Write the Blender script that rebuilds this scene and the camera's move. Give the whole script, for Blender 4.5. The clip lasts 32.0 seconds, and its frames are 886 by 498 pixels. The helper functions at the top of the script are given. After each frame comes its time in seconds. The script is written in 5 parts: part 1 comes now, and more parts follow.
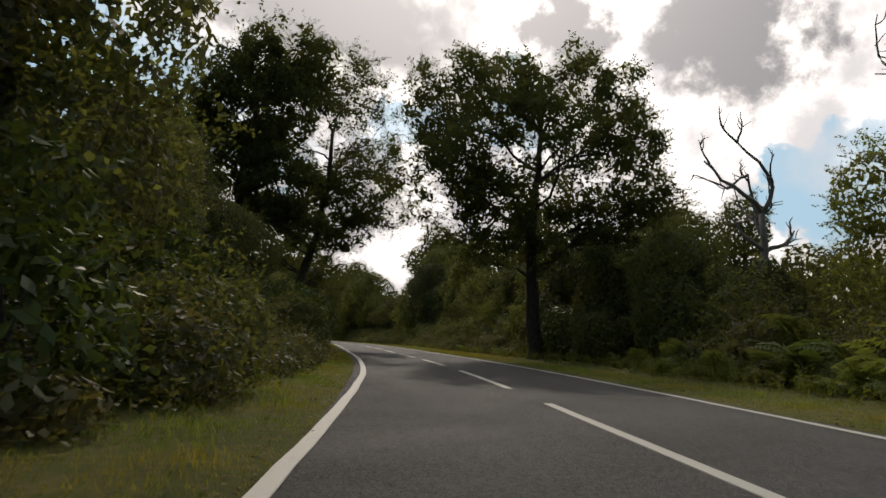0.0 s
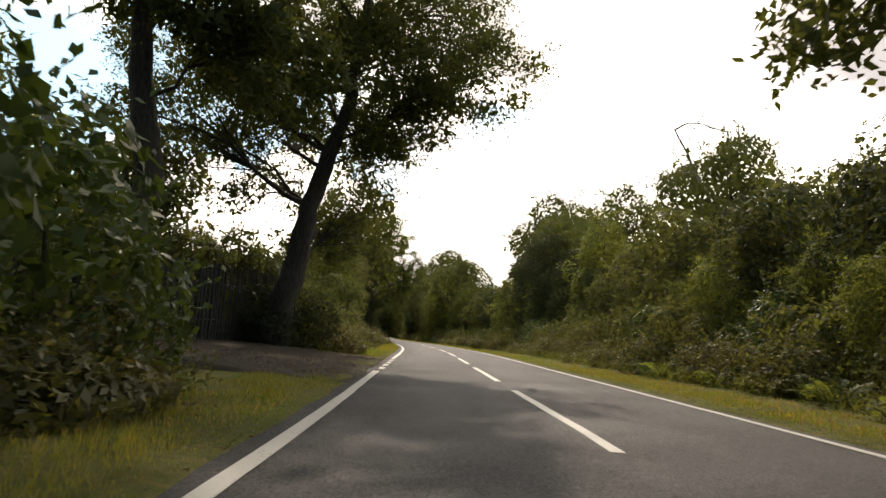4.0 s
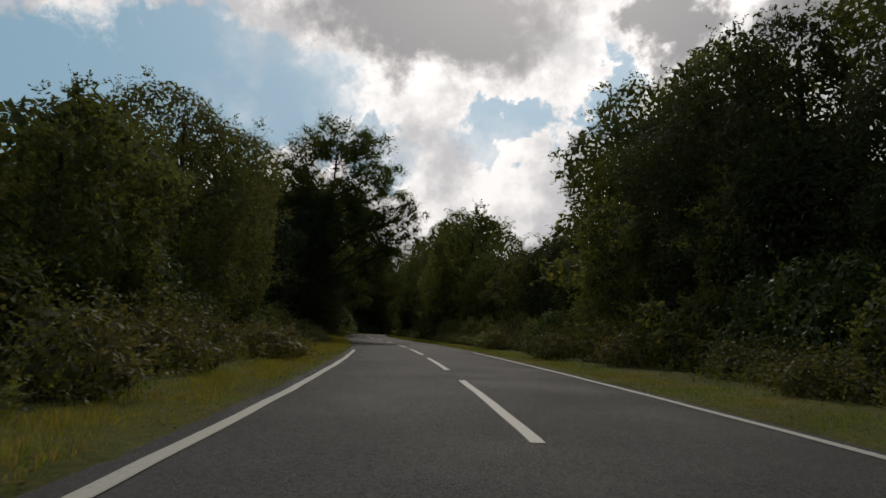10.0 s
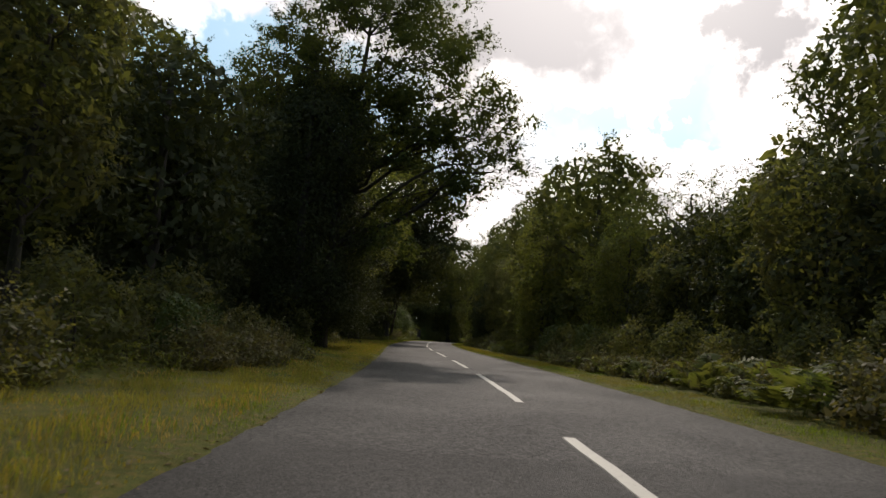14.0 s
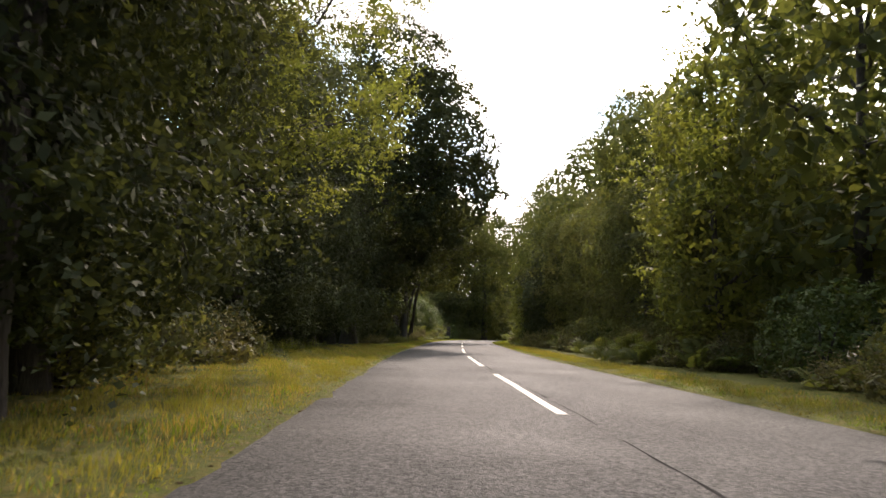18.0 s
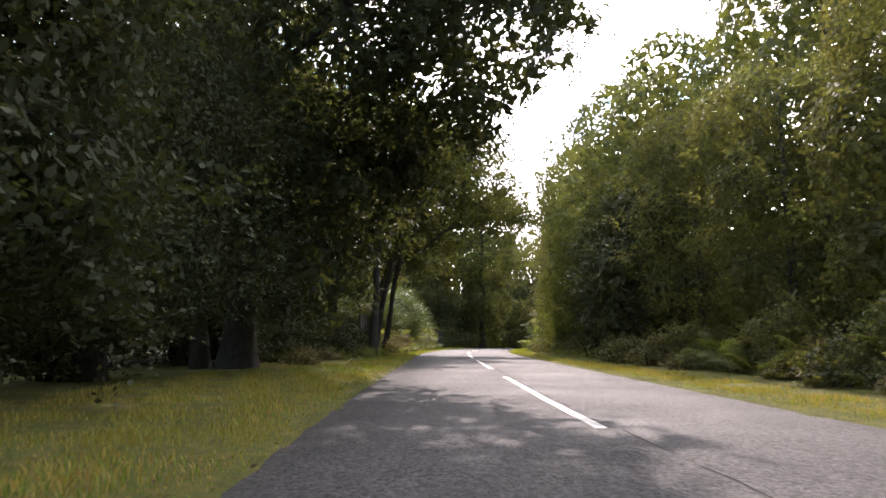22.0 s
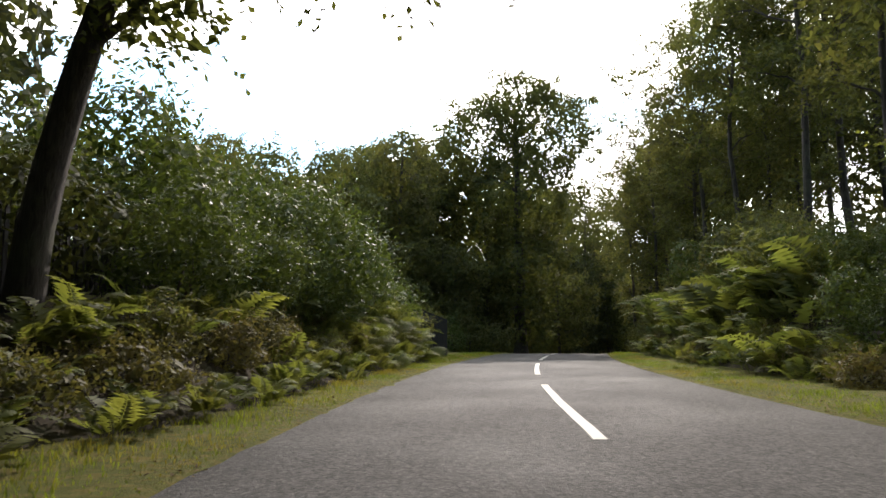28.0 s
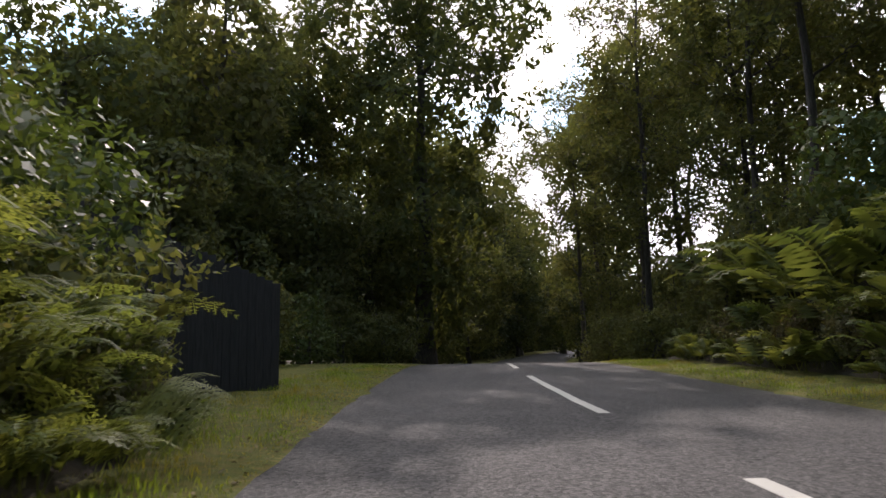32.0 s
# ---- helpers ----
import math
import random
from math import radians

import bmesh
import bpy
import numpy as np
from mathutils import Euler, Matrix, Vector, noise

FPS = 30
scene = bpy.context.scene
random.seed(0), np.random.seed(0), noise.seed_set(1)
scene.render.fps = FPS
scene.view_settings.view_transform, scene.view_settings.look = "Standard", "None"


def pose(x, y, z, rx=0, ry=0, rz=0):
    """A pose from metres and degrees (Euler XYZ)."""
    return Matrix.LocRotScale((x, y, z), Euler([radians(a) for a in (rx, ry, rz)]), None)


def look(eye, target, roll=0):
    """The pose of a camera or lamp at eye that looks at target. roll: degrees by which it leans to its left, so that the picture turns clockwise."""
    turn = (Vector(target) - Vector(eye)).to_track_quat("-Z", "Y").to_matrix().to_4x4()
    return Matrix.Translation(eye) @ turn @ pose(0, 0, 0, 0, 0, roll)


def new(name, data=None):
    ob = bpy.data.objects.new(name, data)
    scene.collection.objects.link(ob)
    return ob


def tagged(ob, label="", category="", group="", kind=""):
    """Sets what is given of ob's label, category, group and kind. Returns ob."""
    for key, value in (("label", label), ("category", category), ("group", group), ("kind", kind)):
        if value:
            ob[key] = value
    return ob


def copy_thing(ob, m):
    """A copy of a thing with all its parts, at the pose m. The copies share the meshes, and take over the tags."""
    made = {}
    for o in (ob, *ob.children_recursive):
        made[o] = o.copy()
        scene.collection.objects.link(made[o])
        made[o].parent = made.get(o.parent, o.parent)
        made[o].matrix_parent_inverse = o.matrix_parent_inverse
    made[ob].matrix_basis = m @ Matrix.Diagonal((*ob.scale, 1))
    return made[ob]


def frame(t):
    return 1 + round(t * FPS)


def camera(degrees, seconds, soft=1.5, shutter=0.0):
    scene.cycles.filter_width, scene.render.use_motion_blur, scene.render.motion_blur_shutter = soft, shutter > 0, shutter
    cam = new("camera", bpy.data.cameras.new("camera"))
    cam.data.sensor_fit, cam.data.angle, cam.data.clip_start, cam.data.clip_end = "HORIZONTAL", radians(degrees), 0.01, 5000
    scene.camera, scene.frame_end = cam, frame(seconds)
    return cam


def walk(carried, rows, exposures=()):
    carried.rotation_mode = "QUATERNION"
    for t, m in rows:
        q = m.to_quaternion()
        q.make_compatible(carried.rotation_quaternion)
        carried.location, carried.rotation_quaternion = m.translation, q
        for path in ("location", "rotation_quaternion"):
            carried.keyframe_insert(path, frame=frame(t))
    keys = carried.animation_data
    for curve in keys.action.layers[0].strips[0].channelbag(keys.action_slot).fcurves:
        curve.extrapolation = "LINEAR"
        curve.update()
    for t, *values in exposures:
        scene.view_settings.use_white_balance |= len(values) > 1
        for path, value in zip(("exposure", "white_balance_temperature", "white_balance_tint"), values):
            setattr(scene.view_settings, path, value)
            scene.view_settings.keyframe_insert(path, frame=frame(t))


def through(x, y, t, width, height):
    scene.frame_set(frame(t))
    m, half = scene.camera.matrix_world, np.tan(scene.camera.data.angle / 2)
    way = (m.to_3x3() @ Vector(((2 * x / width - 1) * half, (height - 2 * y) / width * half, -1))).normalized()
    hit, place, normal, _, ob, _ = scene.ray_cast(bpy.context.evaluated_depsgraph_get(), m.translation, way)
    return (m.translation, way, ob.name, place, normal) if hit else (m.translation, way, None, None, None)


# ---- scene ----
cam = camera(67.9, 32.0, soft=1.5, shutter=0.12)
PATH = [
    (0.0, -0.503, -23.093, 0.944, 97.83, -1.68, -2.73),
    (0.5, -0.499, -19.633, 0.969, 97.72, -1.63, -2.94),
    (1.0, -0.313, -15.948, 0.973, 97.14, -2.83, -2.62),
    (1.5, -0.174, -12.406, 0.926, 97.33, -4.17, -0.50),
    (2.0, -0.274, -9.055, 0.947, 97.74, -4.28, 2.21),
    (2.5, -0.396, -5.709, 0.956, 97.86, -3.45, 3.80),
    (3.0, -0.585, -2.449, 0.907, 97.73, -3.06, 5.20),
    (3.5, -0.917, 0.821, 0.936, 97.69, -3.67, 5.62),
    (5.5, -2.561, 13.576, 0.961, 97.67, -2.10, 6.15),
    (6.0, -2.982, 16.582, 0.959, 97.61, -2.86, 7.43),
    (6.5, -3.557, 19.738, 0.985, 97.09, -3.05, 8.91),
    (7.0, -4.037, 22.856, 1.009, 97.09, -1.69, 6.58),
    (7.5, -4.356, 25.963, 0.952, 97.67, -0.52, 5.19),
    (8.0, -4.769, 29.371, 0.962, 97.83, -0.38, 4.02),
    (8.5, -5.155, 32.928, 0.971, 97.79, -1.17, 3.91),
    (9.0, -5.362, 36.870, 0.953, 97.75, -2.97, 5.78),
    (9.5, -5.635, 40.808, 0.928, 97.81, -1.95, 6.50),
    (10.0, -5.901, 43.934, 0.954, 97.25, -1.98, 5.95),
    (10.5, -6.453, 47.419, 0.986, 97.60, -3.28, 7.29),
    (11.0, -6.998, 51.353, 0.954, 97.85, -2.87, 8.41),
    (11.5, -7.676, 55.189, 0.941, 97.76, -2.98, 8.35),
    (12.0, -8.275, 58.814, 0.949, 98.24, -2.78, 9.12),
    (12.5, -8.941, 62.269, 0.967, 98.22, -2.08, 10.40),
    (13.0, -9.785, 65.483, 0.995, 97.89, -1.95, 10.60),
    (13.5, -10.596, 68.609, 0.969, 97.76, -2.62, 11.28),
    (14.0, -11.256, 71.916, 1.008, 97.61, -4.18, 11.72),
    (14.5, -12.169, 75.077, 0.975, 97.36, -2.84, 11.84),
    (15.0, -12.909, 78.328, 0.986, 97.39, -2.27, 11.96),
    (15.5, -13.671, 81.642, 1.011, 97.61, -1.75, 12.24),
    (17.5, -16.604, 93.748, 1.010, 97.75, -1.19, 13.94),
    (18.0, -17.366, 96.788, 0.998, 97.28, -1.34, 14.28),
    (18.5, -18.185, 99.855, 0.993, 96.83, -0.92, 15.03),
    (19.0, -19.056, 102.872, 1.034, 96.31, -1.16, 16.20),
    (19.5, -20.004, 105.717, 0.969, 96.62, -0.32, 17.75),
    (20.0, -21.105, 108.846, 0.988, 96.94, 1.06, 17.77),
    (20.5, -22.070, 111.839, 0.949, 97.50, 2.20, 16.65),
    (21.0, -22.985, 114.903, 0.959, 97.84, 2.09, 15.13),
    (21.5, -23.853, 118.188, 0.987, 97.91, 1.48, 12.49),
    (22.0, -24.612, 121.880, 0.975, 97.90, -0.26, 12.73),
    (22.5, -25.576, 125.781, 0.985, 98.00, -0.63, 16.41),
    (23.0, -26.470, 129.650, 0.984, 98.00, 0.01, 14.96),
    (23.5, -27.181, 133.391, 0.946, 98.01, -0.14, 13.37),
    (24.0, -27.861, 137.048, 0.972, 98.26, 0.47, 13.89),
    (24.5, -28.633, 140.408, 0.979, 98.85, 1.49, 15.31),
    (25.0, -29.353, 144.002, 0.970, 99.25, 0.95, 15.73),
    (25.5, -30.094, 147.591, 0.970, 98.88, -1.26, 15.30),
    (26.0, -30.919, 151.353, 0.988, 98.48, -0.07, 13.28),
    (26.5, -31.669, 155.063, 0.973, 98.04, -0.26, 12.63),
    (28.5, -33.955, 164.767, 0.986, 97.64, 0.28, 14.20),
    (29.0, -34.665, 167.221, 1.002, 97.46, 0.03, 12.71),
    (29.5, -35.233, 169.451, 0.965, 97.60, 0.01, 11.65),
    (30.0, -35.801, 172.108, 0.931, 97.55, -0.43, 11.03),
    (30.5, -36.358, 175.289, 0.999, 96.93, -1.54, 11.41),
    (31.0, -36.905, 178.009, 0.972, 97.26, -1.67, 12.05),
    (31.5, -37.396, 180.868, 0.964, 97.41, 1.13, 7.76),
    (32.0, -37.708, 183.635, 0.947, 97.54, 0.87, 3.04),
]

EXPOSURES = [(0.0, -1.85, 7000, 16), (1.0, -1.08, 6900, 18), (2.5, -0.68, 7500, 18), (3.5, -0.6, 7600, 18), (5.5, -2.1, 6800, 15), (7.0, -2.5, 6700, 13), (11.0, -2.4, 6700, 14),
             (13.0, -1.75, 6800, 16), (14.0, -1.5, 6900, 17), (16.5, -0.45, 7000, 19), (18.0, 0.05, 7050, 23), (19.0, 0.28, 7100, 24), (21.5, 0.7, 6500, 29), (23.0, 0.5, 6700, 26), (25.0, 0.5, 6300, 24), (26.0, 0.45, 6600, 22), (28.5, -0.4, 6600, 17), (30.0, -0.88, 6350, 21), (31.0, -0.85, 6300, 25), (32.0, -0.4, 6500, 25)]
walk(cam, [(t, pose(x, y, z, rx, ry, rz)) for t, x, y, z, rx, ry, rz in PATH], EXPOSURES)

# ---------------------------------------------------------------- sky and sun
SUN_AZ, SUN_EL = -3.0, 40.0      # degrees right of +y, degrees above the horizon
rng = np.random.default_rng(7)


def node(tree, kind, **sets):
    n = tree.nodes.new(kind)
    for key, value in sets.items():
        if key.startswith("in_"):
            k = key[3:]
            n.inputs[int(k) if k.isdigit() else k.replace("_", " ")].default_value = value
        else:
            setattr(n, key, value)
    return n


def math_node(tree, op, a, b=None, c=None, clamp=False):
    n = tree.nodes.new("ShaderNodeMath")
    n.operation, n.use_clamp = op, clamp
    for i, v in enumerate((a, b, c)):
        if v is None:
            continue
        if isinstance(v, (int, float)):
            n.inputs[i].default_value = v
        else:
            tree.links.new(v, n.inputs[i])
    return n.outputs[0]


def mix_col(tree, fac, a, b, blend="MIX"):
    n = tree.nodes.new("ShaderNodeMix")
    n.data_type, n.blend_type = "RGBA", blend
    for sock, v in ((n.inputs[0], fac), (n.inputs[6], a), (n.inputs[7], b)):
        if isinstance(v, (int, float)):
            sock.default_value = v
        elif isinstance(v, tuple):
            sock.default_value = (*v, 1) if len(v) == 3 else v
        else:
            tree.links.new(v, sock)
    return n.outputs[2]


def noise_out(tree, vec, scale, detail=4.0, rough=0.55, distort=0.0):
    n = node(tree, "ShaderNodeTexNoise", in_Scale=scale, in_Detail=detail, in_Roughness=rough, in_Distortion=distort)
    if vec is not None:
        tree.links.new(vec, n.inputs["Vector"])
    return n.outputs["Fac"]


def ramp(tree, fac, lo, hi):
    n = node(tree, "ShaderNodeMapRange", in_1=lo, in_2=hi)
    n.interpolation_type = "SMOOTHSTEP"
    tree.links.new(fac, n.inputs[0])
    return n.outputs[0]


def build_sky():
    w = bpy.data.worlds.new("sky")
    w.use_nodes = True
    t = w.node_tree
    t.nodes.clear()
    out = t.nodes.new("ShaderNodeOutputWorld")
    bg = node(t, "ShaderNodeBackground", in_Strength=1.0)
    t.links.new(bg.outputs[0], out.inputs[0])
    sky = t.nodes.new("ShaderNodeTexSky")
    sky.sky_type, sky.sun_disc = "NISHITA", False
    sky.sun_elevation, sky.sun_rotation = radians(SUN_EL), radians(SUN_AZ)
    blue = mix_col(t, 1.0, sky.outputs[0], (0.26, 0.25, 0.26), "MULTIPLY")
    blue = mix_col(t, 0.8, blue, (1.4, 2.4, 3.05))
    co = t.nodes.new("ShaderNodeTexCoord").outputs["Generated"]
    sep = t.nodes.new("ShaderNodeSeparateXYZ")
    t.links.new(co, sep.inputs[0])
    x, y, z = sep.outputs
    az = math_node(t, "MULTIPLY", math_node(t, "ARCTAN2", x, y), 57.2958)
    el = math_node(t, "MULTIPLY", math_node(t, "ARCSINE", z), 57.2958)
    wob1 = math_node(t, "MULTIPLY", math_node(t, "SUBTRACT", noise_out(t, co, 9.0, 7.0, 0.62), 0.5), 16.0)
    wob2 = math_node(t, "MULTIPLY", math_node(t, "SUBTRACT", noise_out(t, co, 7.0, 7.0, 0.62, 0.4), 0.5), 12.0)
    puff1 = math_node(t, "MULTIPLY", math_node(t, "SUBTRACT", noise_out(t, co, 24.0, 6.0, 0.6), 0.5), 9.0)
    puff2 = math_node(t, "MULTIPLY", math_node(t, "SUBTRACT", noise_out(t, co, 21.0, 6.0, 0.6, 0.3), 0.5), 7.0)
    az2 = math_node(t, "ADD", math_node(t, "ADD", az, wob1), puff1)
    el2 = math_node(t, "ADD", math_node(t, "ADD", el, wob2), puff2)

    def blobs(rows):
        total = None
        for a, e, ra, re in rows:
            u = math_node(t, "DIVIDE", math_node(t, "SUBTRACT", az2, a), ra)
            v = math_node(t, "DIVIDE", math_node(t, "SUBTRACT", el2, e), re)
            d = math_node(t, "SUBTRACT", 1.0, math_node(t, "ADD", math_node(t, "MULTIPLY", u, u), math_node(t, "MULTIPLY", v, v)))
            total = d if total is None else math_node(t, "MAXIMUM", total, d)
        return total

    # open blue between the clouds, and the grey undersides of the nearer ones
    gaps = blobs([(-27, 19, 13, 6), (-1, 17.2, 7, 2.3), (9, 19.5, 3, 3), (34, 12, 6, 5), (-42, 15, 9, 8), (-14, 15, 6, 2.2)])
    field = noise_out(t, co, 3.2, 6.0, 0.6)
    gap = ramp(t, math_node(t, "MAXIMUM", gaps, math_node(t, "MULTIPLY", math_node(t, "SUBTRACT", math_node(t, "ABSOLUTE", az), 75.0), 0.012)), -0.2, 0.4)
    gap = math_node(t, "MULTIPLY", gap, ramp(t, field, 0.25, 0.55))
    grey = blobs([(-8, 27.5, 13, 7.0), (14, 26, 4.5, 6), (27, 24, 7, 6), (-2, 43, 25, 9)])
    shade = ramp(t, grey, -0.15, 0.7)
    white = mix_col(t, ramp(t, noise_out(t, co, 8.0, 7.0, 0.6), 0.36, 0.6), (2.6, 2.66, 2.76), (5.0, 5.0, 4.9))
    cloud = mix_col(t, shade, white, (1.05, 1.09, 1.16))
    full = mix_col(t, gap, cloud, blue)
    # thin bright veil of cloud beside the sun
    nrm = node(t, "ShaderNodeVectorMath", operation="DOT_PRODUCT")
    a, e = radians(2.0), radians(40.0)
    t.links.new(co, nrm.inputs[0])
    nrm.inputs[1].default_value = (math.sin(a) * math.cos(e), math.cos(a) * math.cos(e), math.sin(e))
    veil = math_node(t, "POWER", math_node(t, "MAXIMUM", nrm.outputs["Value"], 0.0), 14.0)
    # the half of the sky away from the sun is dimmer
    away = node(t, "ShaderNodeMapRange", in_1=-0.25, in_2=0.8, in_3=0.24, in_4=1.0)
    away.interpolation_type = "SMOOTHSTEP"
    t.links.new(nrm.outputs["Value"], away.inputs[0])
    full = mix_col(t, 1.0, full, away.outputs[0], "MULTIPLY")
    full = mix_col(t, 1.0, full, mix_col(t, veil, (0, 0, 0), (2.0, 1.95, 1.85)), "ADD")
    t.links.new(full, bg.inputs[0])
    scene.world = w


build_sky()
a, e = radians(SUN_AZ), radians(SUN_EL)
sun = new("sun", bpy.data.lights.new("sun", "SUN"))
sun.data.energy, sun.data.angle, sun.data.color = 5.0, radians(0.6), (1.0, 0.93, 0.82)
sun.matrix_basis = look((math.sin(a) * 80, math.cos(a) * 80, 80 * math.tan(e)), (0, 0, 0))


# ---------------------------------------------------------------- materials
def material(name):
    m = bpy.data.materials.new(name)
    m.use_nodes = True
    t = m.node_tree
    bsdf = t.nodes["Principled BSDF"]
    return m, t, bsdf


def position(t):
    return t.nodes.new("ShaderNodeNewGeometry").outputs["Position"]


def bump(t, bsdf, height, strength, distance):
    b = node(t, "ShaderNodeBump", in_Strength=strength, in_Distance=distance)
    t.links.new(height, b.inputs["Height"])
    t.links.new(b.outputs[0], bsdf.inputs["Normal"])


def leaf_material(name, dark, light, tint, rough=0.65, through=0.35, gloss=0.07, patch=0.0):
    """Foliage: each leaf its own shade, lit through from behind."""
    m, t, bsdf = material(name)
    g = t.nodes.new("ShaderNodeNewGeometry")
    one = t.nodes.new("ShaderNodeObjectInfo").outputs["Random"]
    vary = math_node(t, "FRACT", math_node(t, "ADD", g.outputs["Random Per Island"], one))
    col = mix_col(t, vary, dark, light)
    broad = ramp(t, noise_out(t, g.outputs["Position"], 0.6, 3.0), 0.35, 0.7)
    if patch:
        broad = ramp(t, noise_out(t, g.outputs["Position"], 0.45, 4.0, 0.6), 0.44, 0.60)
    col = mix_col(t, math_node(t, "MULTIPLY", broad, patch or 0.5), col, tint)
    t.links.new(col, bsdf.inputs["Base Color"])
    bsdf.inputs["Roughness"].default_value = rough
    bsdf.inputs["Specular IOR Level"].default_value = gloss
    tr = t.nodes.new("ShaderNodeBsdfTranslucent")
    t.links.new(mix_col(t, 1.0, col, (1.75, 1.65, 0.62), "MULTIPLY"), tr.inputs[0])
    ms = node(t, "ShaderNodeMixShader", in_0=through)
    t.links.new(bsdf.outputs[0], ms.inputs[1])
    t.links.new(tr.outputs[0], ms.inputs[2])
    t.links.new(ms.outputs[0], t.nodes["Material Output"].inputs[0])
    return m


LEAF_OAK = leaf_material("oak_leaves", (0.044, 0.057, 0.026), (0.098, 0.118, 0.052), (0.112, 0.112, 0.050), through=0.38)
LEAF_ASH = leaf_material("ash_leaves", (0.045, 0.065, 0.022), (0.10, 0.13, 0.05), (0.12, 0.125, 0.05))
LEAF_DARK = leaf_material("evergreen_leaves", (0.032, 0.040, 0.022), (0.064, 0.078, 0.040), (0.056, 0.060, 0.034), 0.65, 0.25, 0.07)
LEAF_LIME = leaf_material("hazel_leaves", (0.070, 0.090, 0.032), (0.140, 0.160, 0.060), (0.15, 0.150, 0.062), 0.5, 0.5)
LEAF_SHRUB = leaf_material("shrub_leaves", (0.052, 0.063, 0.032), (0.118, 0.134, 0.062), (0.122, 0.110, 0.058), through=0.44)
LEAF_BRAMBLE = leaf_material("bramble_leaves", (0.052, 0.058, 0.032), (0.125, 0.128, 0.064), (0.140, 0.108, 0.062), 0.6, 0.34, 0.13)
LEAF_FERN = leaf_material("bracken_fronds", (0.062, 0.084, 0.034), (0.142, 0.174, 0.064), (0.140, 0.132, 0.056), 0.6, 0.48, 0.15)
LEAF_LAUREL = leaf_material("laurel_leaves", (0.034, 0.054, 0.020), (0.074, 0.106, 0.036), (0.085, 0.105, 0.040), 0.5, 0.3, 0.15)
BLADE_GREEN = leaf_material("verge_grass", (0.085, 0.130, 0.018), (0.20, 0.265, 0.045), (0.28, 0.205, 0.065), 0.55, 0.35, patch=0.7)
BLADE_DRY = leaf_material("dry_grass", (0.24, 0.165, 0.055), (0.42, 0.310, 0.110), (0.16, 0.20, 0.04), 0.6, 0.3, patch=0.75)
BLADE_HERB = leaf_material("tall_herbs", (0.055, 0.080, 0.018), (0.15, 0.17, 0.045), (0.16, 0.13, 0.06), 0.5, 0.35)


def bark_material(name, c1, c2):
    m, t, bsdf = material(name)
    p = position(t)
    mp = node(t, "ShaderNodeMapping", in_Scale=(9.0, 9.0, 1.6))
    t.links.new(p, mp.inputs[0])
    n = noise_out(t, mp.outputs[0], 2.0, 8.0, 0.65, 0.6)
    moss = ramp(t, noise_out(t, p, 1.1, 4.0), 0.5, 0.72)
    col = mix_col(t, ramp(t, n, 0.3, 0.7), c1, c2)
    col = mix_col(t, math_node(t, "MULTIPLY", moss, 0.45), col, (0.05, 0.06, 0.03))
    t.links.new(col, bsdf.inputs["Base Color"])
    bsdf.inputs["Roughness"].default_value = 0.9
    bump(t, bsdf, n, 0.9, 0.04)
    return m


BARK = bark_material("oak_bark", (0.020, 0.017, 0.014), (0.070, 0.060, 0.048))
BARK_DEAD = bark_material("bleached_dead_wood", (0.10, 0.09, 0.075), (0.24, 0.22, 0.19))


